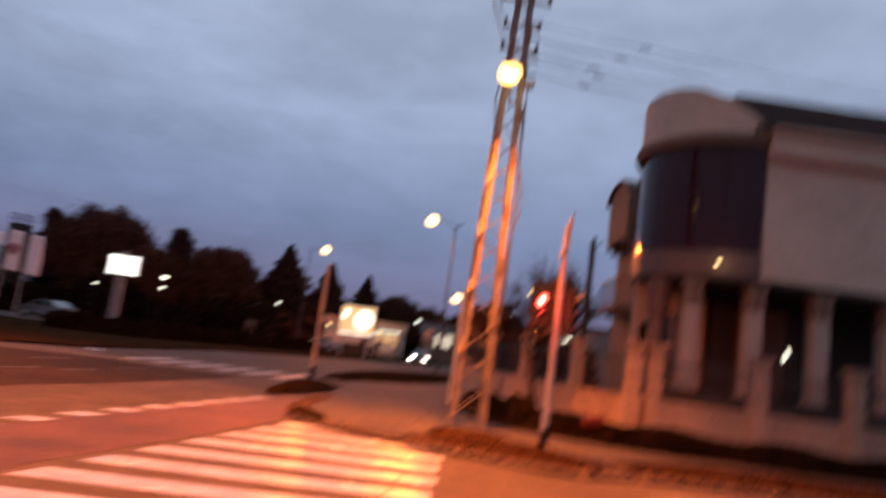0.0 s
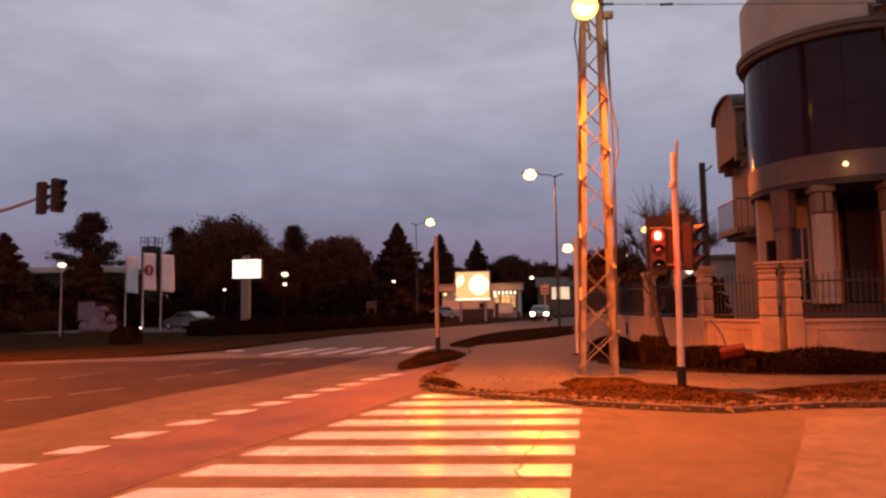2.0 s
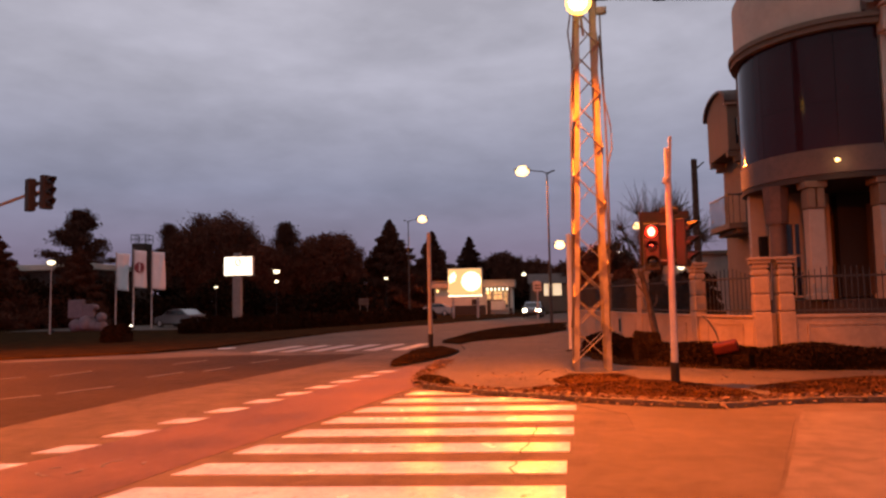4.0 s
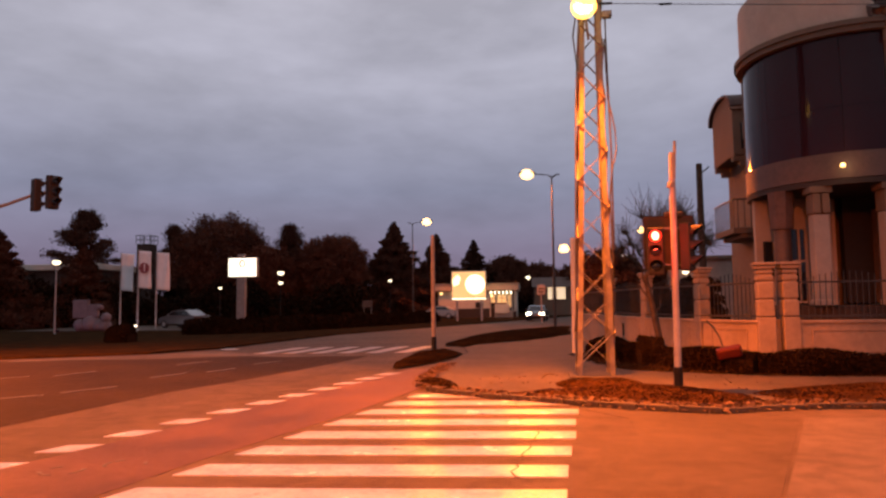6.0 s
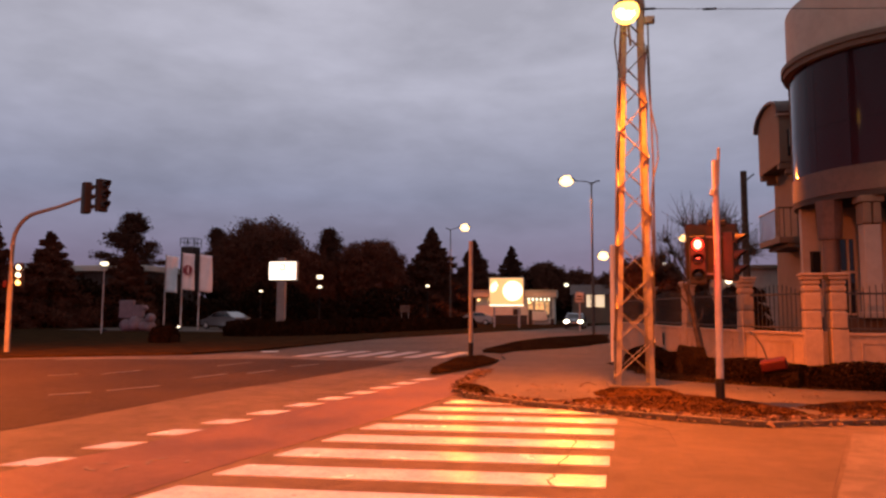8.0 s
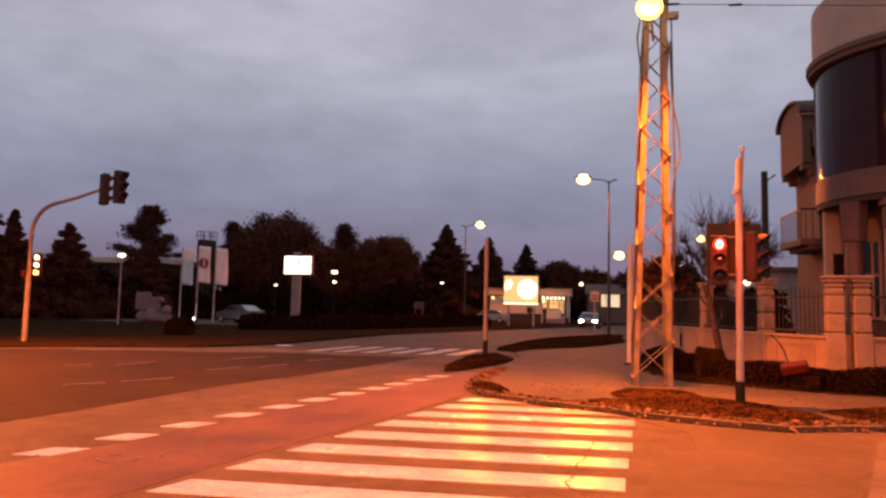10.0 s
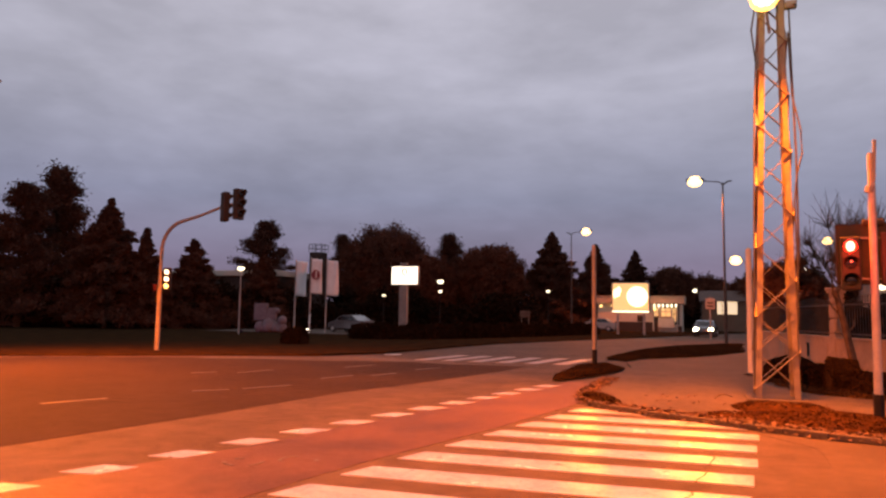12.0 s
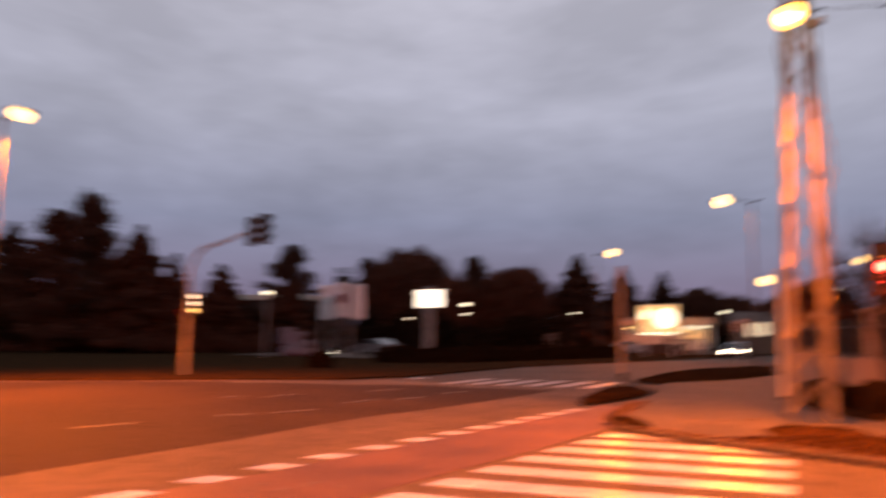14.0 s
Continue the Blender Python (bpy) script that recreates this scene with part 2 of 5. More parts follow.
# ---- mesh helpers ----
def box(bm, c, s, rz=0.0, bevel=0.0):
    r = bmesh.ops.create_cube(bm, size=1.0)
    m = Matrix.Translation(c) @ Matrix.Rotation(rz, 4, "Z") @ Matrix.Diagonal((*s, 1))
    bmesh.ops.transform(bm, matrix=m, verts=r["verts"])
    if bevel:
        ed = list({e for v in r["verts"] for e in v.link_edges})
        bmesh.ops.bevel(bm, geom=ed, offset=bevel, segments=2, affect="EDGES", profile=0.5)


def tube(bm, p0, p1, r0, r1=None, n=12):
    p0, p1 = Vector(p0), Vector(p1)
    d = p1 - p0
    r = bmesh.ops.create_cone(bm, cap_ends=True, segments=n, radius1=r0, radius2=r0 if r1 is None else r1, depth=d.length)
    m = Matrix.Translation((p0 + p1) / 2) @ d.to_track_quat("Z", "Y").to_matrix().to_4x4()
    bmesh.ops.transform(bm, matrix=m, verts=r["verts"])


def bar(bm, p0, p1, w, h):
    """A square bar between two places."""
    p0, p1 = Vector(p0), Vector(p1)
    d = p1 - p0
    r = bmesh.ops.create_cube(bm, size=1.0)
    m = Matrix.Translation((p0 + p1) / 2) @ d.to_track_quat("Z", "Y").to_matrix().to_4x4() @ Matrix.Diagonal((w, h, d.length, 1))
    bmesh.ops.transform(bm, matrix=m, verts=r["verts"])


def ball(bm, c, r, n=10, sc=(1, 1, 1)):
    q = bmesh.ops.create_uvsphere(bm, u_segments=n, v_segments=max(6, n // 2), radius=r)
    bmesh.ops.transform(bm, matrix=Matrix.Translation(c) @ Matrix.Diagonal((*sc, 1)), verts=q["verts"])


def slab(bm, poly, z0, z1):
    """A flat plate with the given outline."""
    lo = [bm.verts.new((x, y, z0)) for x, y in poly]
    hi = [bm.verts.new((x, y, z1)) for x, y in poly]
    n = len(poly)
    bm.faces.new(hi)
    bm.faces.new(lo[::-1])
    for i in range(n):
        j = (i + 1) % n
        bm.faces.new((lo[i], lo[j], hi[j], hi[i]))


def sweep(bm, pts, r, n=8):
    """A round bar along a bent line."""
    rings = []
    pts = [Vector(p) for p in pts]
    for i, p in enumerate(pts):
        d = (pts[min(i + 1, len(pts) - 1)] - pts[max(i - 1, 0)]).normalized()
        q = d.to_track_quat("Z", "Y").to_matrix()
        rr = r[i] if isinstance(r, (list, tuple)) else r
        rings.append([bm.verts.new(p + q @ Vector((rr * math.cos(a), rr * math.sin(a), 0))) for a in np.linspace(0, 2 * math.pi, n, endpoint=False)])
    for a, b in zip(rings, rings[1:]):
        for i in range(n):
            bm.faces.new((a[i], a[(i + 1) % n], b[(i + 1) % n], b[i]))
    bm.faces.new(rings[0][::-1])
    bm.faces.new(rings[-1])


def mesh_of(name, bm, material, smooth=False):
    bmesh.ops.recalc_face_normals(bm, faces=bm.faces)
    me = bpy.data.meshes.new(name)
    bm.to_mesh(me)
    bm.free()
    me.materials.append(material)
    if smooth:
        for p in me.polygons:
            p.use_smooth = True
        me.set_sharp_from_angle(angle=radians(40))
    return me


def part(name, bm, material, parent, label="", smooth=False):
    ob = new(name, mesh_of(name, bm, material, smooth))
    ob.parent = parent
    if label:
        tagged(ob, label)
    return ob


def single(name, bm, material, label, category, group="", kind="", loc=(0, 0, 0), smooth=False):
    ob = new(name, mesh_of(name, bm, material, smooth))
    ob.location = loc
    return tagged(ob, label, category, group, kind)


def thing(name, loc, label, category, group="", rz=0.0, kind=""):
    ob = new(name)
    ob.empty_display_size = 0.2
    ob.matrix_basis = pose(*loc, 0, 0, rz)
    return tagged(ob, label, category, group, kind)


def B():
    return bmesh.new()


def leaf_mesh(name, centres, size, material, rng, flat=0.0):
    """Many small leaf blades, each a bent quad, round the given places."""
    n = len(centres)
    a = rng.normal(size=(n, 3))
    a /= np.linalg.norm(a, axis=1)[:, None] + 1e-9
    b = np.cross(a, rng.normal(size=(n, 3)))
    b /= np.linalg.norm(b, axis=1)[:, None] + 1e-9
    if flat:
        a[:, 2] *= 1 - flat
        b[:, 2] *= 1 - flat
    s = size * rng.uniform(0.6, 1.4, n)[:, None]
    v = np.stack([centres - a * s, centres - b * s * 0.55, centres + a * s, centres + b * s * 0.55], 1).reshape(-1, 3)
    f = np.arange(4 * n).reshape(-1, 4)
    me = bpy.data.meshes.new(name)
    me.from_pydata(v.tolist(), [], f.tolist())
    me.materials.append(material)
    return me


# ---- ground, road, pavement ----
bm = B()
bmesh.ops.create_grid(bm, x_segments=24, y_segments=24, size=900)
single("ground", bm, GRASS, "dark autumn grass reaching to the horizon", "ground", kind="structure", loc=(0, 0, -0.03))

bm = B()
slab(bm, [(-60, -40), (60, -40), (60, 11.6), (12, 13.5), (2, 15), (0, 20), (-1, 30), (0, 40), (4, 51), (12, 86), (30, 150), (20, 150), (3.6, 86), (-2.5, 67), (-8, 50.3),
          (-11.4, 39.9), (-12.4, 30), (-12.6, 27.3), (-14.2, 24.2), (-17.4, 22.4), (-20.5, 20.2), (-26, 16.5), (-60, -2)], -0.2, 0.0)
single("road", bm, ASPHALT, "worn orange-lit asphalt road with a crossing", "road", kind="structure")

bm = B()
slab(bm, [(-8.6, 4), (-7.78, 9.46), (-7.6, 11.3), (-7.4, 13.6), (-6.7, 16.2), (-5.9, 20.7), (-5.6, 23), (-9.5, 23.4), (-13, 22.0), (-17.3, 21.5), (-20.4, 19.6), (-25.8, 16.0), (-34, 10), (-34, 0), (-9.2, 0)], -0.1, 0.005)
single("road_resurfaced", bm, ASPHALT_NEW, "dark newer asphalt across the main road", "road", kind="structure")

bm = B()
slab(bm, [(-6.95, 3.5), (-5.5, 7.83), (-4.55, 13.0), (-3.3, 18.6), (-2.6, 18.3), (-2.3, 14.6), (-3.0, 10.8), (-3.75, 7.6), (-4.5, 3.5)], -0.1, 0.005)
single("bicycle_crossing", bm, BIKE_RED, "faded red bicycle lane beside the zebra crossing", "bicycle lane", kind="structure")

bm = B()
slab(bm, [(3.8, 10.9), (2.9, 8.6), (2.06, 6.5), (0.9, 2.0), (30, 2.0), (30, 11.2), (8, 11.0)], -0.1, 0.006)
single("road_patch", bm, ASPHALT_PATCH, "paler concrete-like patch of the side street", "road", kind="structure")

bm = B()
slab(bm, [(0.62, 11.7), (1.3, 10.7), (1.25, 9.4), (0.75, 8.7), (0.45, 7.35), (0.28, 6.4), (0.1, 5.0), (1.2, 3.0), (2.0, 6.45), (2.8, 8.5), (3.75, 10.9), (2.6, 11.15), (1.6, 11.4)], -0.1, 0.0045)
single("road_mend", bm, ASPHALT_NEW2, "browner mended stretch of the side street", "road", kind="structure")


def crack(pts, w=0.010):
    """A filled crack: a thin uneven tar line on the asphalt."""
    bm = B()
    lo, hi = [], []
    for i, (x, y) in enumerate(pts):
        a, b = pts[max(i - 1, 0)], pts[min(i + 1, len(pts) - 1)]
        d = Vector((b[0] - a[0], b[1] - a[1])).normalized()
        ww = w * random.uniform(0.5, 1.4)
        lo.append(bm.verts.new((x - d.y * ww, y + d.x * ww, 0.0125)))
        hi.append(bm.verts.new((x + d.y * ww, y - d.x * ww, 0.0125)))
    for i in range(len(pts) - 1):
        bm.faces.new((lo[i], lo[i + 1], hi[i + 1], hi[i]))
    single("tar_crack", bm, BLACK, "thin dark tar-filled crack in the asphalt", "crack", kind="structure")


def wander(x0, y0, x1, y1, n, amp, seed):
    rr = random.Random(seed)
    return [(x0 + (x1 - x0) * i / n + rr.uniform(-amp, amp), y0 + (y1 - y0) * i / n + rr.uniform(-amp, amp)) for i in range(n + 1)]


crack(wander(0.0, 9.6, -0.28, 7.3, 12, 0.035, 1) + wander(-0.3, 7.2, -0.1, 6.9, 3, 0.02, 2))
crack(wander(0.0, 9.6, 1.3, 10.3, 10, 0.03, 3), 0.005)
crack(wander(-2.2, 15.6, -0.4, 14.6, 10, 0.03, 5))

# zebra crossing
zebra = thing("zebra_crossing", (0, 0, 0), "worn white zebra stripes on the side street", "crossing", kind="structure")
for k in range(-3, 8):
    y0 = 5.90 + 0.99 * k
    xl = lambda y: -3.9 + (y - 6.01) * 0.222
    xr = lambda y: 0.21 + (y - 6.39) * 0.0825
    th = 0.50
    r0 = xr(y0 + 0.25) + random.uniform(-0.02, 0.02)
    if k == 7:
        r0 = -0.9
    yr = y0 + 0.06 * (r0 - xl(y0))
    bm = B()
    slab(bm, [(xl(y0), y0), (r0, yr), (r0 + 0.03, yr + th), (xl(y0 + th) + 0.03, y0 + th)], 0.0, 0.010)
    part("stripe", bm, PAINT, zebra)

dashes = thing("dashed_line", (0, 0, 0), "row of short white blocks edging the red lane", "road marking", kind="structure")
for k in range(-3, 10):
    x0, y0 = -5.96 + 0.225 * k, 7.83 + 1.006 * k
    bm = B()
    slab(bm, [(x0, y0), (x0 + 0.42, y0 + 0.06), (x0 + 0.56, y0 + 0.50), (x0 + 0.14, y0 + 0.44)], 0.0, 0.010)
    part("block", bm, PAINT, dashes)

lanes = thing("lane_dashes", (0, 0, 0), "faded white lane dashes on the main road", "road marking", kind="structure")
for x0, y0, x1, y1 in [(-10.24, 12.4, -9.75, 13.0), (-9.6, 13.3, -9.1, 14.4), (-12.2, 16.6, -11.9, 17.9), (-9.35, 16.2, -9.05, 17.4), (-8.6, 17.6, -8.3, 18.7), (-13.2, 15.9, -12.8, 16.5),
                       (-8.3, 20.0, -7.9, 21.2), (-10.6, 19.8, -10.2, 21.2), (-11.2, 9.6, -10.8, 10.7)]:
    bm = B()
    d = Vector((x1 - x0, y1 - y0, 0)).normalized()
    n = Vector((-d.y, d.x, 0)) * 0.055
    slab(bm, [(x0 - n.x, y0 - n.y), (x0 + n.x, y0 + n.y), (x1 + n.x, y1 + n.y), (x1 - n.x, y1 - n.y)], 0.0, 0.011)
    part("dash", bm, FADED, lanes)

zebra2 = thing("far_zebra_crossing", (0, 0, 0), "far white zebra stripes across the main road", "crossing", kind="structure")
for k in range(3, 9):
    x0, y0 = -13.2 + 1.02 * k, 24.2 + 0.06 * k
    bm = B()
    slab(bm, [(x0, y0), (x0 + 0.5, y0), (x0 + 0.95, y0 + 3.6), (x0 + 0.45, y0 + 3.6)], 0.0, 0.012)
    part("stripe", bm, PAINT_OLD, zebra2)
bm = B()
slab(bm, [(-17.2, 21.9), (-14.2, 23.3), (-12.3, 25.2), (-8, 23.5), (-5.4, 24.1), (-5.4, 23.6), (-8.2, 22.8), (-12.5, 24.0), (-14.2, 22.3), (-17.2, 20.9)], -0.1, 0.008)
single("far_cycle_band", bm, ASPHALT_PATCH, "pale worn band beside the far crossing", "road marking", kind="structure")

# raised pavement of the corner
KLINE = [(-2.40, 19.0), (-2.46, 16.5), (-2.46, 14.9), (-2.13, 13.93), (-1.61, 13.34), (-0.51, 12.67), (0.45, 12.14), (1.33, 11.70), (2.15, 11.42), (2.77, 11.25), (3.4, 11.55), (4.41, 11.85), (6.5, 11.9), (10, 11.9), (16, 11.9)]
bm = B()
slab(bm, [(60, 11.9)] + KLINE[::-1] + [(-2.45, 21), (-2.3, 24), (-2.7, 26.5), (-2.0, 31), (1.5, 36.5), (2.4, 50), (8.5, 80), (25, 140), (60, 140)], -0.2, 0.06)
single("pavement", bm, PAVING, "pale worn pavement round the street corner", "pavement", kind="structure")

kerb = thing("kerb", (0, 0, 0), "low concrete kerb stones half under leaves", "kerb", kind="structure")


def along(line, step):
    pts = [Vector((x, y, 0)) for x, y in line]
    out, carry = [], 0.0
    for a, b in zip(pts, pts[1:]):
        ln = (b - a).length
        s = carry
        while s < ln:
            out.append((a + (b - a) * (s / ln), (b - a).normalized()))
            s += step
        carry = s - ln
    return out


stone = B()
box(stone, (0, 0, 0), (0.60, 0.15, 0.22), 0, 0.015)
stone_me = mesh_of("kerb_stone", stone, KERB)
for p, d in along(KLINE, 0.615):
    ob = new("kerb_stone", stone_me)
    ob.parent = kerb
    ob.matrix_basis = pose(p.x, p.y, -0.02 + random.uniform(-0.012, 0.006), random.uniform(-1.5, 1.5), random.uniform(-1, 1), math.degrees(math.atan2(d.y, d.x)))


def mound(name, poly, h, label, material=GRASS):
    """A low grassy bank with an uneven rounded top inside the outline."""
    pts = [Vector((x, y, 0)) for x, y in poly]
    c = sum(pts, Vector()) / len(pts)
    ring = []
    for i, p in enumerate(pts):
        q = pts[(i + 1) % len(pts)]
        for k in range(5):
            w = p.lerp(q, k / 5)
            g = 1 + 0.10 * noise.noise(w * 1.7 + Vector((5, 2, 0)))
            ring.append(c + (w - c) * g)
    bm = B()
    rows = []
    for s, z in ((1.0, -0.2), (0.92, 0.25), (0.76, 0.65), (0.45, 1.0)):
        rows.append([bm.verts.new((c.x + (p.x - c.x) * s, c.y + (p.y - c.y) * s, 0.055 + h * z * (1 + 0.5 * noise.noise(p * 0.9 + Vector((s * 3, 0, 0)))))) for p in ring])
    top = bm.verts.new((c.x, c.y, 0.055 + h))
    n = len(ring)
    for a, b in zip(rows, rows[1:]):
        for i in range(n):
            bm.faces.new((a[i], a[(i + 1) % n], b[(i + 1) % n], b[i]))
    for i in range(n):
        bm.faces.new((rows[-1][i], rows[-1][(i + 1) % n], top))
    ob = single(name, bm, material, label, "grass", kind="stuff", smooth=True)
    # blades over the bank
    rng = np.random.default_rng(len(name) + int(abs(c.x * 10)))
    m = int(min(30000, (480 if material is SOIL else 900) * sum((pts[i] - c).cross(pts[(i + 1) % len(pts)] - c).length / 2 for i in range(len(pts)))))
    k = rng.integers(0, n, m)
    t = np.sqrt(rng.uniform(0, 1, m))
    rp = np.array([(p.x, p.y) for p in ring])
    u = rng.uniform(0, 1, m)[:, None]
    e = rp[k] * u + rp[(k + 1) % n] * (1 - u)
    xy = np.array((c.x, c.y)) + (e - np.array((c.x, c.y))) * t[:, None]
    z = 0.06 + h * np.clip((1 - t) * 3, 0, 1)
    blades = new(name.replace("bank", "blades"), leaf_mesh("grass_blades", np.column_stack([xy, z + 0.02]), 0.034, material, rng, 0.45))
    tagged(blades, "short dull grass blades and fallen leaves", "grass", kind="stuff")
    return ob


mound("grass_bank", [(-3.75, 18.0), (-4.0, 20.3), (-4.0, 24.0), (-3.3, 25.6), (-2.4, 23.2), (-2.7, 21.3), (-3.2, 19.5)], 0.07, "small dark grass island round the pole")
mound("grass_bank", [(-3.7, 28.2), (-3.3, 35.0), (-1.6, 42.0), (2.3, 50.0), (1.8, 37.0), (0.0, 32), (-1.6, 29.4), (-2.8, 27.8)], 0.14, "long dark grass island between road and path")
mound("grass_bank", [(0.4, 13.9), (0.3, 14.6), (0.8, 14.95), (1.8, 14.95), (2.1, 14.7), (1.9, 14.0)], 0.08, "raised leaf-covered bed at the tower foot", SOIL)
mound("grass_bank", [(-0.6, 12.85), (0.45, 13.75), (1.9, 14.6), (2.8, 14.1), (3.55, 12.9), (3.7, 12.0), (2.8, 11.42), (1.4, 11.85)], 0.04, "strip of soil and leaves at the kerb", SOIL)
mound("grass_bank", [(3.9, 12.1), (3.8, 13.2), (5.0, 14.0), (9, 14.2), (14, 14.2), (14, 12.2), (8, 12.1)], 0.12, "strip of rough grass beside the kerb", SOIL)

mound("grass_bank", [(0.95, 22.6), (1.75, 17.9), (3.3, 16.75), (5.4, 16.2), (9, 15.7), (17, 15.4), (17, 16.8), (6, 17.0), (4.4, 18.4), (3.3, 21.5), (2.4, 25.0)], 0.10, "dark rough grass below the boundary wall")

mound("grass_bank", [(-2.5, 14.6), (-2.45, 15.3), (-2.0, 15.0), (-1.55, 14.0), (-1.65, 13.5), (-2.1, 13.9)], 0.08, "clump of dead grass and leaves at the kerb tip")

# loose leaves along the kerb
rng = np.random.default_rng(5)
pl = along(KLINE, 0.012)
idx = rng.integers(0, len(pl), 6500)
cen = np.array([(pl[i][0].x, pl[i][0].y, 0.0) for i in idx])
off = rng.normal(0.10, 0.13, 6500)
cen[:, 1] += off
cen[:, 0] += rng.normal(0, 0.1, 6500)
cen[:, 2] = np.where(off > 0.0, 0.075, 0.03) + rng.uniform(0, 0.035, 6500)
tagged(new("fallen_leaves", leaf_mesh("fallen_leaves", cen, 0.05, LEAF_DRY, rng, 0.5)), "dry brown leaves gathered along the kerb", "leaves", kind="stuff")
cen = np.column_stack([rng.uniform(-1.5, 9, 380), rng.uniform(12.3, 16, 380), np.full(380, 0.085)])
tagged(new("scattered_leaves", leaf_mesh("scattered_leaves", cen, 0.045, LEAF_DRY, rng, 0.7)), "dry leaves scattered over the pavement", "leaves", kind="stuff")

# far bank of the main road
bm = B()
slab(bm, [(-70, -6), (-26, 16.9), (-20.5, 20.6), (-17.4, 22.8), (-14.3, 24.7), (-12.9, 27.5), (-12.7, 30), (-11.7, 40), (-8.3, 50.5), (-2.8, 67.3), (3.2, 86), (19, 150), (-200, 150), (-200, -6)], -0.2, 0.07)
single("verge", bm, GRASS, "dark grass verge across the main road", "verge", kind="structure")
bm = B()
slab(bm, [(-26, 48), (-22, 50), (-24, 60), (-40, 60), (-40, 49)], 0.0, 0.08)
single("car_park", bm, ASPHALT, "dark asphalt car park behind the hedge", "car park", kind="structure")

# manhole, worn symbol, twig
mh = thing("manhole_cover", (-12.2, 27.0, 0.0), "round iron manhole cover in the road edge", "manhole cover")
bm = B()
tube(bm, (0, 0, -0.02), (0, 0, 0.012), 0.36, 0.36, 28)
part("plate", bm, CHROME, mh)
bm = B()
tube(bm, (0, 0, -0.03), (0, 0, 0.008), 0.44, 0.44, 28)
part("ring", bm, KERB, mh)
ws = thing("worn_symbol", (0, 0, 0), "almost worn away white symbol on the red lane", "road marking", kind="structure")
rs = random.Random(9)
for cx, cy in ((-5.0, 7.0), (-4.5, 7.35)):
    for k in range(9):
        if rs.random() < 0.4:
            continue
        a = 2 * math.pi * k / 9
        p, q = (cx + 0.22 * math.cos(a), cy + 0.2 * math.sin(a)), (cx + 0.22 * math.cos(a + 0.55), cy + 0.2 * math.sin(a + 0.55))
        d = Vector((q[0] - p[0], q[1] - p[1], 0)).normalized() * 0.022
        bm = B()
        slab(bm, [(p[0] + d.y, p[1] - d.x), (q[0] + d.y, q[1] - d.x), (q[0] - d.y, q[1] + d.x), (p[0] - d.y, p[1] + d.x)], 0.0, 0.0095)
        part("worn_stroke", bm, FADED, ws)
bm = B()
sweep(bm, [(0.10, 15.6, 0.07), (0.18, 15.75, 0.13), (0.30, 15.8, 0.15), (0.45, 15.82, 0.09)], [0.012, 0.011, 0.009, 0.005], 6)
single("fallen_twig", bm, BARK, "thin bent twig lying on the pavement", "twig")


# ---- lattice tower with its lamp ----
tower = thing("lattice_tower", (1.27, 16.1, 0.05), "tall tapering steel lattice mast with cables", "pylon")
TH, W0, W1 = 12.0, 0.41, 0.17


def tower_half(z):
    return W0 + (W1 - W0) * min(z / TH, 1) ** 0.85


def lean(z):
    """The mast stands a little out of plumb."""
    return 0.0135 * z


def leaning(bm):
    for v in bm.verts:
        v.co.x += lean(v.co.z)
    return bm


for sx in (-1, 1):
    for sy in (-1, 1):
        bm = B()
        zs = np.linspace(0, TH, 7)
        rows = []
        for a in zs:
            h = tower_half(a)
            c = Vector((sx * h + lean(a), sy * h, a))
            # angle-iron section
            rows.append([bm.verts.new(c + Vector((-sx * u, -sy * w, 0))) for u, w in ((0, 0), (0.11, 0), (0.11, 0.014), (0.014, 0.014), (0.014, 0.11), (0, 0.11))])
        for a, b in zip(rows, rows[1:]):
            for k in range(6):
                bm.faces.new((a[k], a[(k + 1) % 6], b[(k + 1) % 6], b[k]))
        bm.faces.new(rows[0])
        bm.faces.new(rows[-1])
        part("leg", bm, STEEL_PAINT, tower)
z, flip = 0.25, 1
while z < TH - 0.5:
    step = 0.74 - 0.024 * z
    h0, h1 = tower_half(z), tower_half(z + step)
    for face in range(4):
        f = flip if face % 2 == 0 else -flip
        a, b = Vector((-f * h0, -h0, z)), Vector((f * h1, -h1, z + step))
        q = Matrix.Rotation(face * math.pi / 2, 3, "Z")
        bm = B()
        bar(bm, q @ a, q @ b, 0.084, 0.014)
        if z < 1.9 and face in (0, 2):
            bar(bm, q @ Vector((-a.x, a.y + 0.02, a.z)), q @ Vector((-b.x, b.y + 0.02, b.z)), 0.07, 0.014)
        part("brace", leaning(bm), STEEL_PAINT, tower)
    z += step
    flip = -flip
bm = B()
box(bm, (0, 0, -0.05), (1.15, 1.15, 0.22), 0, 0.03)
part("footing", bm, KERB, tower, "rough concrete footing")
for zc, wd in ((9.0, 0.9), (9.6, 0.9), (10.3, 1.3), (11.2, 1.5)):
    bm = B()
    bar(bm, (-wd / 2, -tower_half(zc), zc), (wd / 2, -tower_half(zc), zc), 0.06, 0.06)
    part("crossarm", leaning(bm), STEEL_PAINT, tower)
    for s in (-1, 1):
        bm = B()
        for i in range(4):
            tube(bm, (s * wd * 0.46, -tower_half(zc), zc + 0.03 + 0.045 * i), (s * wd * 0.46, -tower_half(zc), zc + 0.07 + 0.045 * i), 0.05, 0.03, 10)
        part("insulator", leaning(bm), DARK_PARTS_SHADE, tower, "brown glazed insulator")
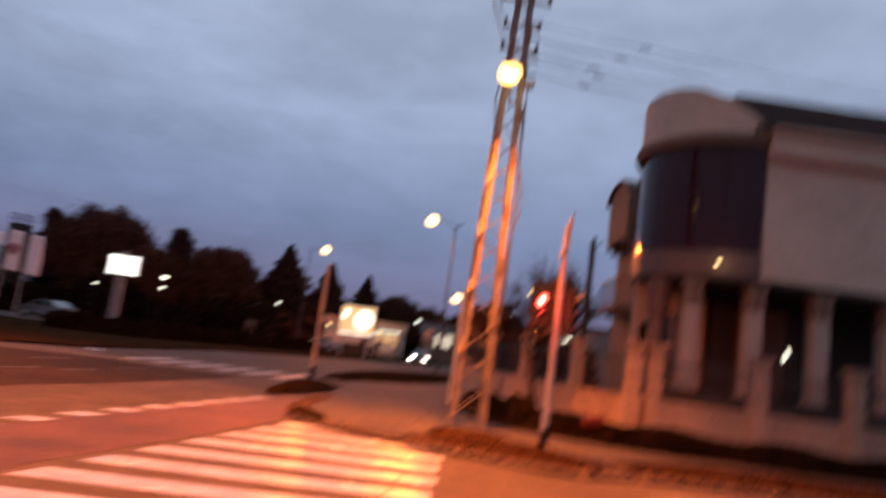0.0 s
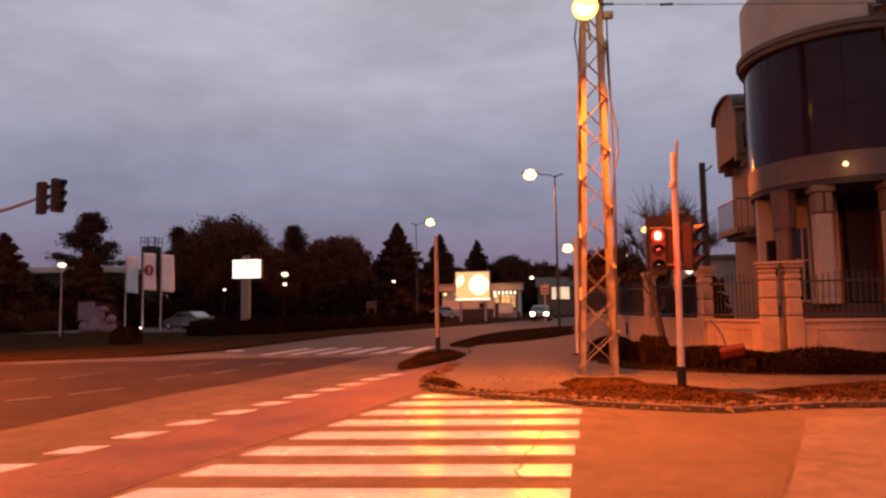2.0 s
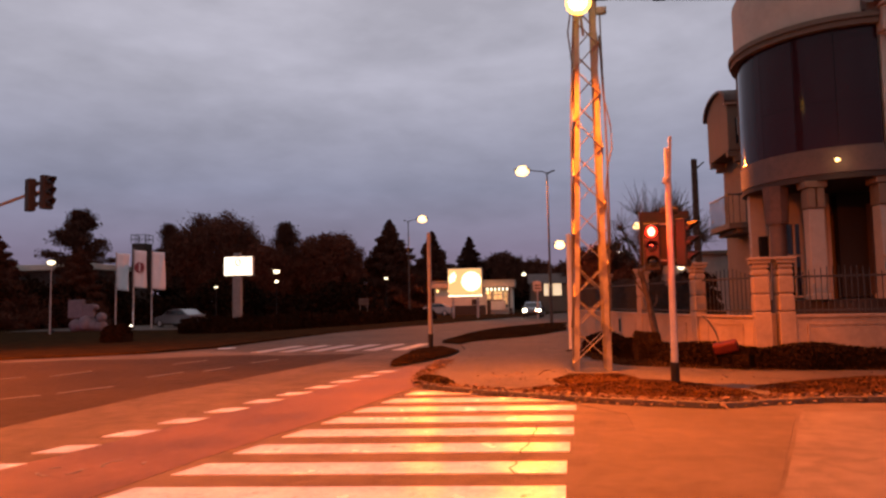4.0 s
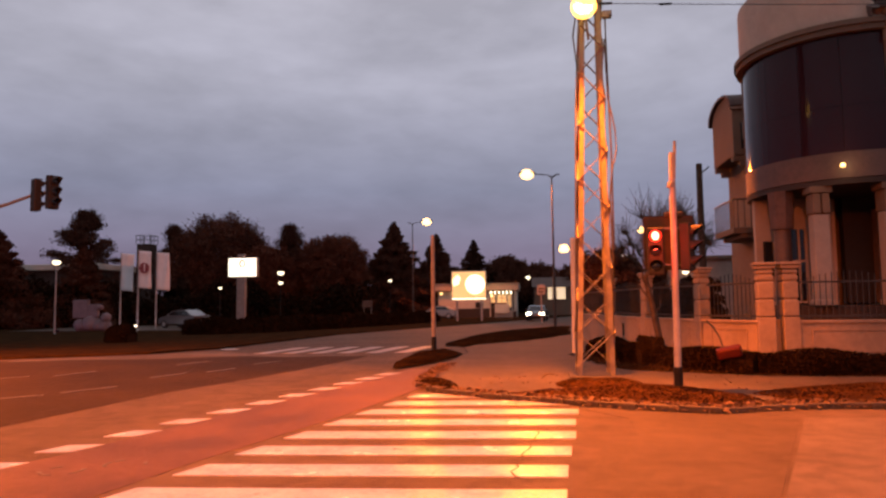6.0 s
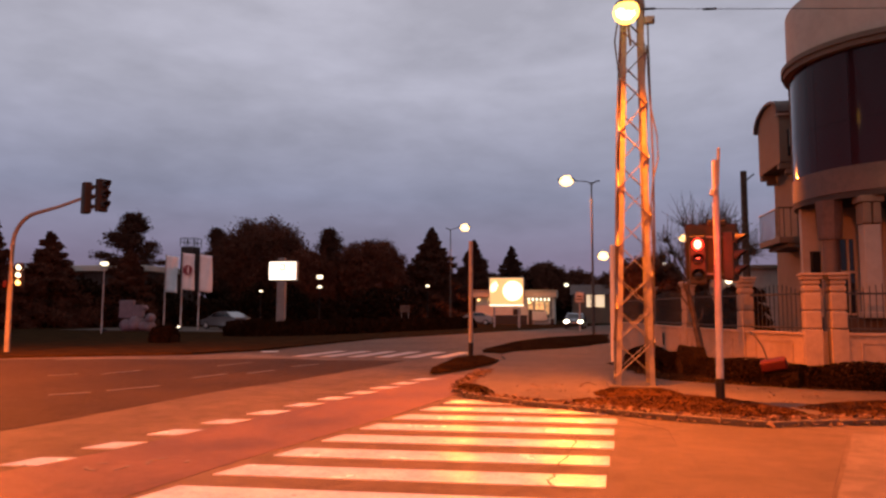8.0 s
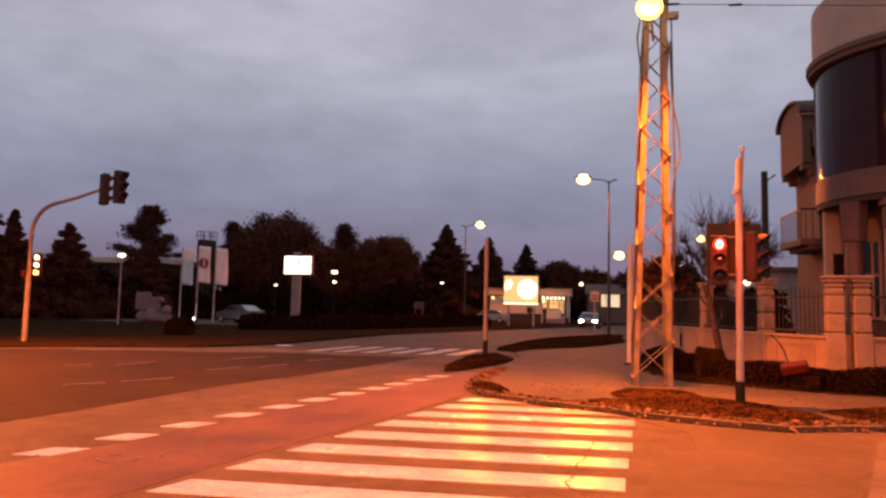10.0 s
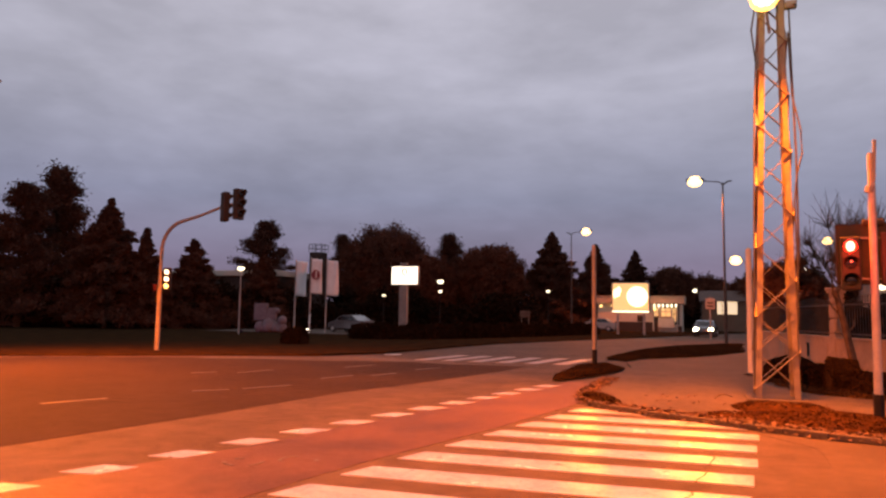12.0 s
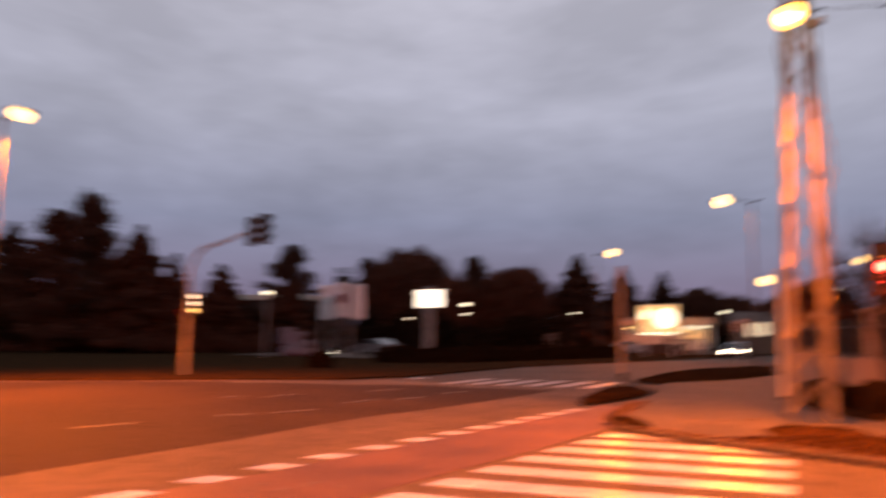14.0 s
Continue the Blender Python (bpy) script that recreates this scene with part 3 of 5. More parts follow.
# cables down the legs
for pts, r in (([(0.36, -0.38, 0.3), (0.40, -0.36, 2.6), (0.36, -0.34, 4.0), (0.42, -0.32, 4.6), (0.52, -0.3, 5.0), (0.50, -0.3, 5.5), (0.36, -0.28, 6.2), (0.30, -0.25, 7.6)], 0.018),
               ([(-0.42, -0.36, 0.2), (-0.40, -0.34, 3.0), (-0.36, -0.31, 6.0), (-0.32, -0.28, 7.0), (-0.40, -0.3, 7.7), (-0.34, -0.5, 8.1)], 0.018),
               ([(0.43, -0.30, 2.8), (0.41, -0.3, 5.0), (0.36, -0.28, 6.6), (0.32, -0.28, 8.2), (0.44, -0.4, 8.1)], 0.022)):
    bm = B()
    sweep(bm, pts, r, 6)
    part("cable", leaning(bm), CABLE, tower)
bm = B()
sweep(bm, [(-0.05, -0.28, 7.6), (-0.12, -0.5, 8.0), (-0.2, -0.8, 8.28)], 0.03, 8)
part("lamp_bracket", leaning(bm), STEEL_PAINT, tower)
bm = B()
ball(bm, (0, 0, 0), 0.30, 16, (0.85, 1.15, 0.42))
bmesh.ops.translate(bm, verts=bm.verts, vec=(-0.18, -0.72, 8.33))
part("lamp_housing", leaning(bm), POLE_GREY, tower, "", True)
bm = B()
ball(bm, (-0.18, -0.76, 8.18), 0.30, 16, (0.95, 1.1, 0.85))
lens = part("lamp_lens", leaning(bm), LAMP_BOWL, tower, "glowing sodium bowl", True)
lens.visible_shadow = False
# white ball added before the bowl for the hot middle of its glare
bm = B()
ball(bm, (-0.185, -0.86, 8.15), 0.24, 16, (1.0, 0.9, 0.85))
part("lamp_glare_core", leaning(bm), LAMP_ON, tower, "white ball for the hot middle of the glare", True).visible_shadow = False
bm = B()
box(bm, (0.36, -0.30, 8.15), (0.22, 0.14, 0.16), 0, 0.02)
part("junction_box", leaning(bm), POLE_GREY, tower)


def wire(p0, p1, sag, label, marks=()):
    bm = B()
    p0, p1 = Vector(p0), Vector(p1)
    pts = []
    for t in np.linspace(0, 1, 18):
        p = p0.lerp(p1, t)
        p.z -= sag * 4 * t * (1 - t)
        pts.append(p)
    sweep(bm, pts, 0.009, 5)
    ob = single("overhead_wire", bm, CABLE, label, "cable", "overhead wires")
    for m in marks:
        q = p0.lerp(p1, m)
        q.z -= sag * 4 * m * (1 - m)
        bm = B()
        tube(bm, q - (p1 - p0).normalized() * 0.14, q + (p1 - p0).normalized() * 0.14, 0.028, 0.028, 8)
        part("spacer", bm, BLACK, ob)


for i, (z0, m) in enumerate(((9.75, 0.035), (9.35, 0.028), (8.95, 0.02), (8.75, 0.022), (8.45, 0.018))):
    wire((1.55, 15.85, z0 + 0.05), (40, 20, z0 + 0.9), 0.55, "thin dark overhead wire from the lattice mast", (0.005, m * 2.2))
for dx in (-0.06, 0.0, 0.07):
    wire((1.05 + dx, 15.7, 9.1 + dx), (-9, -30, 11.5), 0.9, "thin dark overhead wire leading back over the street")

# ---- posts and street lamps ----
bm = B()
tube(bm, (0, 0, 0), (0, 0, 3.75), 0.105, 0.085, 14)
ball(bm, (0, 0, 3.75), 0.085, 10)
single("concrete_post", bm, SHOP_WHITE, "pale concrete post behind the lattice mast", "post", loc=(1.27, 23.6, 0.05), smooth=True)

sp = thing("sign_pole", (-3.48, 23.9, 0.10), "bare grey steel pole on the grass island", "pole")
bm = B()
tube(bm, (0, 0, 0.5), (0, 0, 3.98), 0.075, 0.07, 14)
part("shaft", bm, POLE_MID, sp, "", True)
bm = B()
tube(bm, (0, 0, -0.05), (0, 0, 0.5), 0.085, 0.085, 14)
part("foot", bm, BLACK, sp, "black painted foot", True)


def street_lamp(loc, h, arm, lensmat, label, r=0.30, both=False, rz=0.0):
    """A tall column with a side arm; the arm reaches along its own x."""
    ob = thing("street_lamp", loc, label, "street lamp", "road lamps", rz)
    bm = B()
    tube(bm, (0, 0, 0), (0, 0, h * 0.35), 0.11, 0.10, 12)
    tube(bm, (0, 0, h * 0.35), (0, 0, h), 0.075, 0.05, 12)
    part("column", bm, COLUMN_DK, ob, "", True)
    s = 1 if arm > 0 else -1
    bm = B()
    sweep(bm, [(0, 0, h - 0.15), (s * 0.25, 0, h + 0.05), (arm * 0.6, 0, h + 0.14), (arm, 0, h + 0.2)], 0.035, 8)
    if both:
        sweep(bm, [(0, 0, h - 0.15), (-s * 0.3, 0, h + 0.05), (-s * 0.55, 0, h + 0.08)], 0.05, 8)
    part("arm", bm, COLUMN_DK, ob, "", True)
    bm = B()
    ball(bm, (arm, 0, h + 0.26), r, 14, (1.25, 0.6, 0.32))
    part("housing", bm, POLE_GREY, ob, "", True)
    # bowl far larger than a lens: the lamp's glare is put into its size
    bm = B()
    ball(bm, (arm, 0, h + 0.14), r * 0.95, 14, (1.05, 0.8, 0.8))
    ln = part("lens", bm, lensmat, ob, "glowing lamp bowl enlarged by its glare", True)
    ln.visible_shadow = False
    return ob


street_lamp((1.32, 48.5, 0.1), 10.4, -1.7, LAMP_FAR, "tall street lamp with one glowing arm on the grass island", 0.48, True)
street_lamp((-13.82, 79, 0.05), 11.0, 1.66, LAMP_FAR, "tall street lamp glowing beside the main road", 0.55, True)
street_lamp((4.9, 90, 0.05), 8.4, -1.1, LAMP_FAR, "street lamp glowing orange far along the road", 0.70)
street_lamp((11.6, 70, 0.05), 8.5, -1.1, LAMP_FAR, "street lamp glowing orange behind the bare tree", 0.42)
street_lamp((15.0, 110, 0.05), 8.3, -1.2, LAMP_WHITE, "far pale street lamp over the side street", 0.62)
street_lamp((-0.2, 110, 0.05), 5.5, -0.8, LAMP_WHITE, "small far lamp at the end of the road", 0.36)
street_lamp((-19.6, 13.6, 0.05), 7.9, 0.5, LAMP_FAR, "street lamp glowing orange on the verge", 0.30, rz=40)
# unseen lamp post added to carry the extra light behind the view
street_lamp((-2.0, -7.6, 0.0), 8.2, 0.6, LAMP_ON, "added unseen street lamp behind the crossing", 0.26, rz=90)


def park_lamp(loc, h, r, label, heads=1, column=None):
    ob = thing("park_lamp", loc, label, "lamp post", "park lamps")
    bm = B()
    tube(bm, (0, 0, 0), (0, 0, h - 0.2), 0.06, 0.04, 10)
    part("column", bm, column or BLACK, ob, "", True)
    bm = B()
    tube(bm, (0, 0, h + r * 0.5), (0, 0, h + r * 1.0), r * 1.3, r * 0.3, 12)
    part("cap", bm, BLACK, ob)
    for i in range(heads):
        bm = B()
        ball(bm, (0, 0, h - 0.9 * i), r * (1 - 0.35 * i), 12, (1.2, 1.2, 0.75))
        part("globe", bm, LAMP_WHITE, ob, "glowing white globe", True).visible_shadow = False
    return ob


park_lamp((-31.73, 43, 0.05), 4.78, 0.22, "park lamp with a white glowing head on a pale column", column=POLE_WHITE)
park_lamp((-22.47, 60, 0.05), 4.62, 0.25, "park lamp with two glowing heads by the trees", 2)
park_lamp((-27.2, 58, 0.05), 3.3, 0.13, "small park lamp glowing among dark trees")
park_lamp((-14.2, 68, 0.05), 4.05, 0.16, "small park lamp glowing before the firs")


# ---- traffic signals ----
def signal_head(parent, loc, rz, lit, name="signal_head", size=1.0):
    """A three-lens housing that looks along its own -y, with hoods."""
    m = pose(*loc, 0, 0, rz) @ Matrix.Diagonal((size, size, size, 1))
    bm = B()
    box(bm, (0, 0.08, 0), (0.30, 0.20, 0.92), 0, 0.03)
    bmesh.ops.transform(bm, matrix=m, verts=bm.verts)
    head = part(name, bm, SIGNAL_BODY, parent)
    for i, zc in enumerate((0.29, 0.0, -0.29)):
        bm = B()
        n = 14
        ring = []
        for k in range(n + 1):
            a = math.pi * (-0.12 + 1.24 * k / n)
            ln = 0.22 * max(0.25, math.sin(max(0, min(math.pi, a))) ** 0.5 if 0 < a < math.pi else 0.25)
            ring.append((math.cos(a), math.sin(a), ln))
        rows = [[bm.verts.new((c * rr, -0.02 - (ln if far else 0), zc + s * rr)) for c, s, ln in ring] for rr, far in ((0.125, 0), (0.125, 1), (0.115, 1), (0.115, 0))]
        for a, b in zip(rows, rows[1:]):
            for k in range(n):
                bm.faces.new((a[k], a[k + 1], b[k + 1], b[k]))
        bmesh.ops.transform(bm, matrix=m, verts=bm.verts)
        part("hood", bm, SIGNAL_BODY, head)
        bm = B()
        ball(bm, (0, -0.02, zc), 0.105, 14, (1, 0.25, 1))
        bmesh.ops.transform(bm, matrix=m, verts=bm.verts)
        lens = part("lens", bm, lit[i] or GLASS_DARK, head, "glowing lens" if lit[i] else "unlit lens", True)
        if lit[i] is RED_ON:
            # pale ball added where the lit red lens is overexposed
            bm = B()
            ball(bm, (0, -0.045, zc), 0.078, 14, (0.85, 0.25, 1.1))
            bmesh.ops.transform(bm, matrix=m, verts=bm.verts)
            part("overexposed_core", bm, RED_OVEREXPOSED, lens, "pale ball for the overexposed middle of the lens", True)
    return head


sig = thing("traffic_signal", (2.62, 13.8, 0.05), "red traffic signal on a pale pole with black foot", "traffic light")
bm = B()
tube(bm, (0, 0, 0.42), (0.035, 0, 4.50), 0.068, 0.056, 16)
part("pole", bm, POLE_WHITE, sig, "", True)
bm = B()
tube(bm, (0, 0, -0.03), (0, 0, 0.42), 0.085, 0.085, 16)
part("foot", bm, BLACK, sig, "black painted foot", True)
bm = B()
bar(bm, (0.05, -0.06, 4.0), (0.09, -0.06, 4.72), 0.035, 0.05)
tube(bm, (-0.01, 0, 3.82), (0.01, 0, 3.92), 0.075, 0.075, 10)
part("top_bracket", bm, POLE_GREY, sig)
signal_head(sig, (-0.33, -0.02, 2.61), -8, (RED_ON, None, None))
signal_head(sig, (0.34, 0.05, 2.68), 62, (None, None, None))
for zc in (2.35, 3.05):
    bm = B()
    bar(bm, (-0.36, 0.06, zc), (0.33, 0.1, zc), 0.03, 0.03)
    part("bracket", bm, POLE_GREY, sig)
bm = B()
box(bm, (-0.04, 0.19, 2.78), (0.96, 0.03, 1.06), 0, 0.03)
box(bm, (0.06, 0.17, 3.32), (0.34, 0.10, 0.12), 0, 0.03)
part("backboard", bm, SIGNAL_BODY, sig)

mast = thing("signal_mast", (-21.25, 23.4, 0.05), "curved pale mast arm with two hanging traffic signals", "traffic light")
bm = B()
pts = [(0, 0, 0), (0, 0, 2.6), (0, 0, 4.1)]
for k in range(1, 9):
    a = math.radians(10 * k)
    pts.append((1.25 * (1 - math.cos(a)) * 0.95, 0, 4.1 + 1.25 * math.sin(a)))
pts += [(1.9, 0.03, 5.55), (3.1, 0.05, 5.92)]
sweep(bm, pts, [0.10, 0.095, 0.085] + [0.075] * 8 + [0.06, 0.055], 12)
part("arm_pole", bm, POLE_MID, mast, "", True)
signal_head(mast, (3.22, 0.0, 5.84), 150, (None, None, None), size=1.3)
signal_head(mast, (3.86, -0.05, 5.93), 72, (None, None, None), size=1.35)
bm = B()
bar(bm, (2.9, 0.08, 5.86), (3.85, 0.08, 6.10), 0.05, 0.05)
part("bracket", bm, POLE_WHITE, mast)
signal_head(mast, (0.38, -0.05, 2.95), 20, (LAMP_WHITE, LAMP_WHITE, AMBER_ON))
bm = B()
box(bm, (-0.14, -0.08, 2.6), (0.16, 0.14, 0.26), 0, 0.02)
part("push_button_box", bm, ORANGE_PLASTIC, mast)

# ---- fence wall with pillars ----
fence = thing("fence_wall", (0, 0, 0), "rendered boundary wall with banded pillars and iron bars", "fence", kind="structure")


def pillar(x, y, rz, h=2.6, w=0.42):
    bm = B()
    box(bm, (0, 0, 0.6), (w, w, 1.3), 0, 0.015)
    z = 1.25
    for hh in (0.42, 0.42, 0.16, 0.12):
        box(bm, (0, 0, z + hh / 2), (w - 0.01, w - 0.01, hh - 0.035), 0, 0.03)
        box(bm, (0, 0, z + hh - 0.01), (w - 0.08, w - 0.08, 0.06))
        z += hh
    box(bm, (0, 0, z + 0.05), (w + 0.05, w + 0.05, 0.08), 0, 0.02)
    box(bm, (0, 0, z + 0.13), (w + 0.11, w + 0.11, 0.07), 0, 0.02)
    bmesh.ops.transform(bm, matrix=pose(x, y, 0.05, 0, 0, rz), verts=bm.verts)
    part("pillar", bm, FENCE_WALL, fence)


def fence_run(p0, p1, panel=True, bars=True, top=1.11):
    p0, p1 = Vector((*p0, 0)), Vector((*p1, 0))
    d = p1 - p0
    ln, ang = d.length, math.atan2(d.y, d.x)
    c = (p0 + p1) / 2
    bm = B()
    box(bm, (0, 0, top / 2), (ln, 0.26, top), 0, 0.01)
    box(bm, (0, 0, top + 0.03), (ln, 0.34, 0.07), 0, 0.015)
    if panel:
        for zc, hh in ((top - 0.16, 0.03), (0.45, 0.03)):
            box(bm, (0, -0.135, zc), (ln - 0.9, 0.03, hh))
        for s in (-1, 1):
            box(bm, (s * (ln / 2 - 0.45), -0.135, (top + 0.29) / 2), (0.03, 0.03, top - 0.6))
    m = Matrix.Translation(c + Vector((0, 0, 0.05))) @ Matrix.Rotation(ang, 4, "Z")
    bmesh.ops.transform(bm, matrix=m, verts=bm.verts)
    part("wall_run", bm, FENCE_WALL, fence)
    if bars:
        bm = B()
        for zc in (top + 0.16, top + 0.95):
            box(bm, (0, 0, zc), (ln - 0.4, 0.03, 0.045))
        bmesh.ops.transform(bm, matrix=m, verts=bm.verts)
        part("rail", bm, RAIL, fence)
        n = int((ln - 0.5) / 0.125)
        for i in range(n):
            x = -ln / 2 + 0.3 + i * (ln - 0.6) / max(1, n - 1)
            hgt = top + 1.02 + 0.18 * math.sin(math.pi * i / max(1, n - 1))
            bm = B()
            bar(bm, (x, 0, top + 0.04), (x, 0, hgt), 0.018, 0.018)
            bmesh.ops.transform(bm, matrix=m, verts=bm.verts)
            part("picket", bm, RAIL, fence)


FP = [(2.0, 32.0), (2.75, 26.5), (3.41, 22.3), (4.33, 19.2), (5.36, 17.45)]
for (x0, y0), (x1, y1) in zip(FP, FP[1:]):
    fence_run((x0, y0), (x1, y1))
for i, (x, y) in enumerate(FP[1:]):
    pillar(x, y, -72 if i < 3 else -6, w=0.32 if i < 3 else 0.38)
pillar(5.88, 17.40, 0, w=0.36)
bm = B()
box(bm, (5.66, 17.6, 0.65), (0.42, 0.25, 1.2), 0, 0.01)
part("wall_run", bm, FENCE_WALL, fence)
fence_run((5.88, 17.40), (8.45, 17.3))
pillar(8.45, 17.3, 0)
fence_run((8.45, 17.3), (10.8, 17.2))
pillar(10.8, 17.2, 0)
fence_run((10.8, 17.2), (13.4, 17.1))
pillar(13.4, 17.1, 0)
fence_run((13.4, 17.1), (18, 16.9))

# low hedge and grass before the wall
def hedge(name, poly, h, label, material, count, size=0.034, z0=0.06):
    """Uneven clipped bush: an inner twig body under many small leaves."""
    pts = np.array(poly)
    seg = pts[1:] - pts[:-1]
    ln = np.linalg.norm(seg, axis=1)
    rng = np.random.default_rng(int(abs(pts.sum()) * 10))
    k = rng.choice(len(seg), count, p=ln / ln.sum())
    base = pts[k] + seg[k] * rng.uniform(0, 1, count)[:, None]
    nrm = np.column_stack([-seg[k][:, 1], seg[k][:, 0]]) / ln[k][:, None]
    wdt = h[1]
    a = rng.uniform(0, math.pi, count)
    lump = 0.94 + 0.14 * np.sin(base[:, 0] * 2.3) * np.cos(base[:, 1] * 1.9)
    rad = np.sqrt(rng.uniform(0.35, 1, count)) * lump
    xy = base + nrm * (np.cos(a) * rad * wdt)[:, None]
    z = z0 + np.sin(a) * rad * h[0]
    ob = new(name, leaf_mesh("leaves", np.column_stack([xy, z]), size, material, rng))
    tagged(ob, label, "hedge", kind="stuff")
    bm = B()
    for i in range(len(pts) - 1):
        p, q = pts[i], pts[i + 1]
        d = (q - p) / np.linalg.norm(q - p)
        n = np.array((-d[1], d[0])) * wdt * 0.6
        slab(bm, [tuple(p - n), tuple(q - n), tuple(q + n), tuple(p + n)], 0.0, h[0] * 0.62)
    part("twig_core", bm, material, ob)
    return ob


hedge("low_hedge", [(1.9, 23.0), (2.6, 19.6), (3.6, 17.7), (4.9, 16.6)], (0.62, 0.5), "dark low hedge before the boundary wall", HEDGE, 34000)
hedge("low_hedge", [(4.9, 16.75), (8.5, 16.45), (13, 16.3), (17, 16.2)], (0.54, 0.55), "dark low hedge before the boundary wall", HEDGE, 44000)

bm = B()
box(bm, (2.98, 24.45, 0.78), (0.05, 0.16, 0.42), radians(-72), 0.005)
part("painted_mark", bm, BLACK, fence, "dark painted bar on the wall")


# ---- corner building ----
house = thing("corner_building", (0, 0, 0), "beige rendered building with a rounded glazed corner and dark roof", "building")
CX, CY, CR = 8.66, 20.66, 2.56
Y0 = 18.10


def arc(r, a0, a1, n):
    return [(CX + r * math.cos(a), CY + r * math.sin(a)) for a in np.linspace(radians(a0), radians(a1), n)]


def curved(r0, r1, z0, z1, a0=146, a1=270, n=36):
    bm = B()
    slab(bm, arc(r1, a0, a1, n) + arc(r0, a1, a0, n), z0, z1)
    return bm


part("soffit_band", curved(0.6, CR, 4.70, 5.35), MARBLE, house, "brown stone band under the glazing", True)
part("glazing_core", curved(CR - 0.5, CR - 0.14, 5.35, 8.35), DARK_PARTS_SHADE, house)
pa = np.linspace(158, 270, 6)
for i in range(5):
    for z0, z1 in ((5.36, 6.52), (6.53, 8.34)):
        bm = B()
        slab(bm, arc(CR - 0.05, pa[i] + 0.12, pa[i + 1] - 0.12, 9) + arc(CR - 0.09, pa[i + 1] - 0.12, pa[i] + 0.12, 9), z0, z1)
        part("glass_panel", bm, TINTED, house, "dark tinted curved pane", True)
bm = B()
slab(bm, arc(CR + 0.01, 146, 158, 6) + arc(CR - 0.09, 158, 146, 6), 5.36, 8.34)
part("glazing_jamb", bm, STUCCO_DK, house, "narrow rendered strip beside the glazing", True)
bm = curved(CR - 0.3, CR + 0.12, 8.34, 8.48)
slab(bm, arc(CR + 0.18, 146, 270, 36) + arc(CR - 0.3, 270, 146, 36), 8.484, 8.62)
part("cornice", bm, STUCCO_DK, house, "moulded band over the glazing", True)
# parapet that dips at its south end
bm = B()
angs = np.linspace(146, 272, 48)
rows = [[], [], [], []]
for a in angs:
    t = (a - 146) / 126
    zt = 9.95 + 0.22 * math.sin(math.pi * min(t / 0.75, 1)) - 1.05 * max(0, min(1, (t - 0.62) / 0.36)) ** 1.6
    c, s = math.cos(radians(a)), math.sin(radians(a))
    for row, (r, z) in zip(rows, ((CR + 0.02, 8.62), (CR + 0.02, zt), (CR - 0.22, zt), (CR - 0.22, 8.62))):
        row.append(bm.verts.new((CX + r * c, CY + r * s, z)))
for a, b in zip(rows, rows[1:]):
    for k in range(len(angs) - 1):
        bm.faces.new((a[k], a[k + 1], b[k + 1], b[k]))
for k in (0, -1):
    bm.faces.new([r[k] for r in rows])
part("parapet", bm, STUCCO, house, "curved parapet with a swept edge", True)
# south wall, upper floor
bm = B()
box(bm, (8.72 + 5.6, Y0 + 0.16, 6.4), (11.2, 0.3, 3.4))
part("wall_south", bm, STUCCO, house)
bm = B()
box(bm, (8.68 + 5.65, Y0 + 0.05, 8.40), (11.3, 0.62, 0.62), 0, 0.03)
box(bm, (8.68 + 5.65, Y0 - 0.02, 8.75), (11.4, 0.86, 0.10), 0, 0.03)
box(bm, (8.72 + 5.65, Y0 + 0.06, 8.06), (11.2, 0.5, 0.08), 0, 0.02)
part("cornice", bm, STUCCO, house, "wide projecting pale cornice")
# steep roof with rows of tiles, flat behind
bm = B()
front = [(8.3, Y0 - 0.25, 8.80), (20.2, Y0 - 0.25, 8.80), (20.2, 20.4, 10.75), (8.3, 20.4, 10.6)]
back = [(10.5, 31, 10.4), (20.2, 31, 10.75)]
v = [bm.verts.new(p) for p in front + back]
bm.faces.new(v[:4])
bm.faces.new((v[3], v[2], v[5], v[4]))
lw = [bm.verts.new((x, y, 8.6)) for x, y, z in front[:2] + back[::-1]]
bm.faces.new((v[0], v[3], v[4], lw[3], lw[0]))
bm.faces.new((v[1], v[2], v[5], lw[2], lw[1]))
bm.faces.new((v[4], v[5], lw[2], lw[3]))
part("roof", bm, ROOF, house, "dark brown tiled roof")
for k in range(12):
    t = k / 12
    bm = B()
    box(bm, (14.3, Y0 - 0.25 + 2.5 * t, 8.83 + 1.9 * t), (11.6, 0.10, 0.05))
    part("tile_course", bm, ROOF, house)
# small rounded dormer on the roof
bm = B()
tube(bm, (13.6, Y0 + 0.1, 9.2), (13.6, Y0 + 1.2, 9.2), 0.85, 0.85, 24)
part("dormer", bm, STUCCO, house, "rounded rendered dormer")
# west side, set back behind the rounded corner
bm = B()
box(bm, (8.3, 23.6, 4.7), (0.4, 5.0, 9.4))
part("wall_west", bm, STUCCO, house)
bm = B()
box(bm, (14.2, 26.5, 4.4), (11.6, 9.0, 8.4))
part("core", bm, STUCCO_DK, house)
# floor slab and recess under the overhang, its shade put into the dark colour
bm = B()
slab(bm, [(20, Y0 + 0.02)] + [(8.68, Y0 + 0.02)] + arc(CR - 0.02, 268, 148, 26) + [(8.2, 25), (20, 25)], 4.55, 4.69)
part("soffit", bm, DARK_PARTS_SHADE, house)
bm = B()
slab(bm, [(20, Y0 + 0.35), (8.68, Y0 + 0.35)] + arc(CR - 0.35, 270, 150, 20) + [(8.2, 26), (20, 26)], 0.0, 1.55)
part("plinth", bm, DARK_PARTS_SHADE, house, "dark raised terrace plinth")
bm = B()
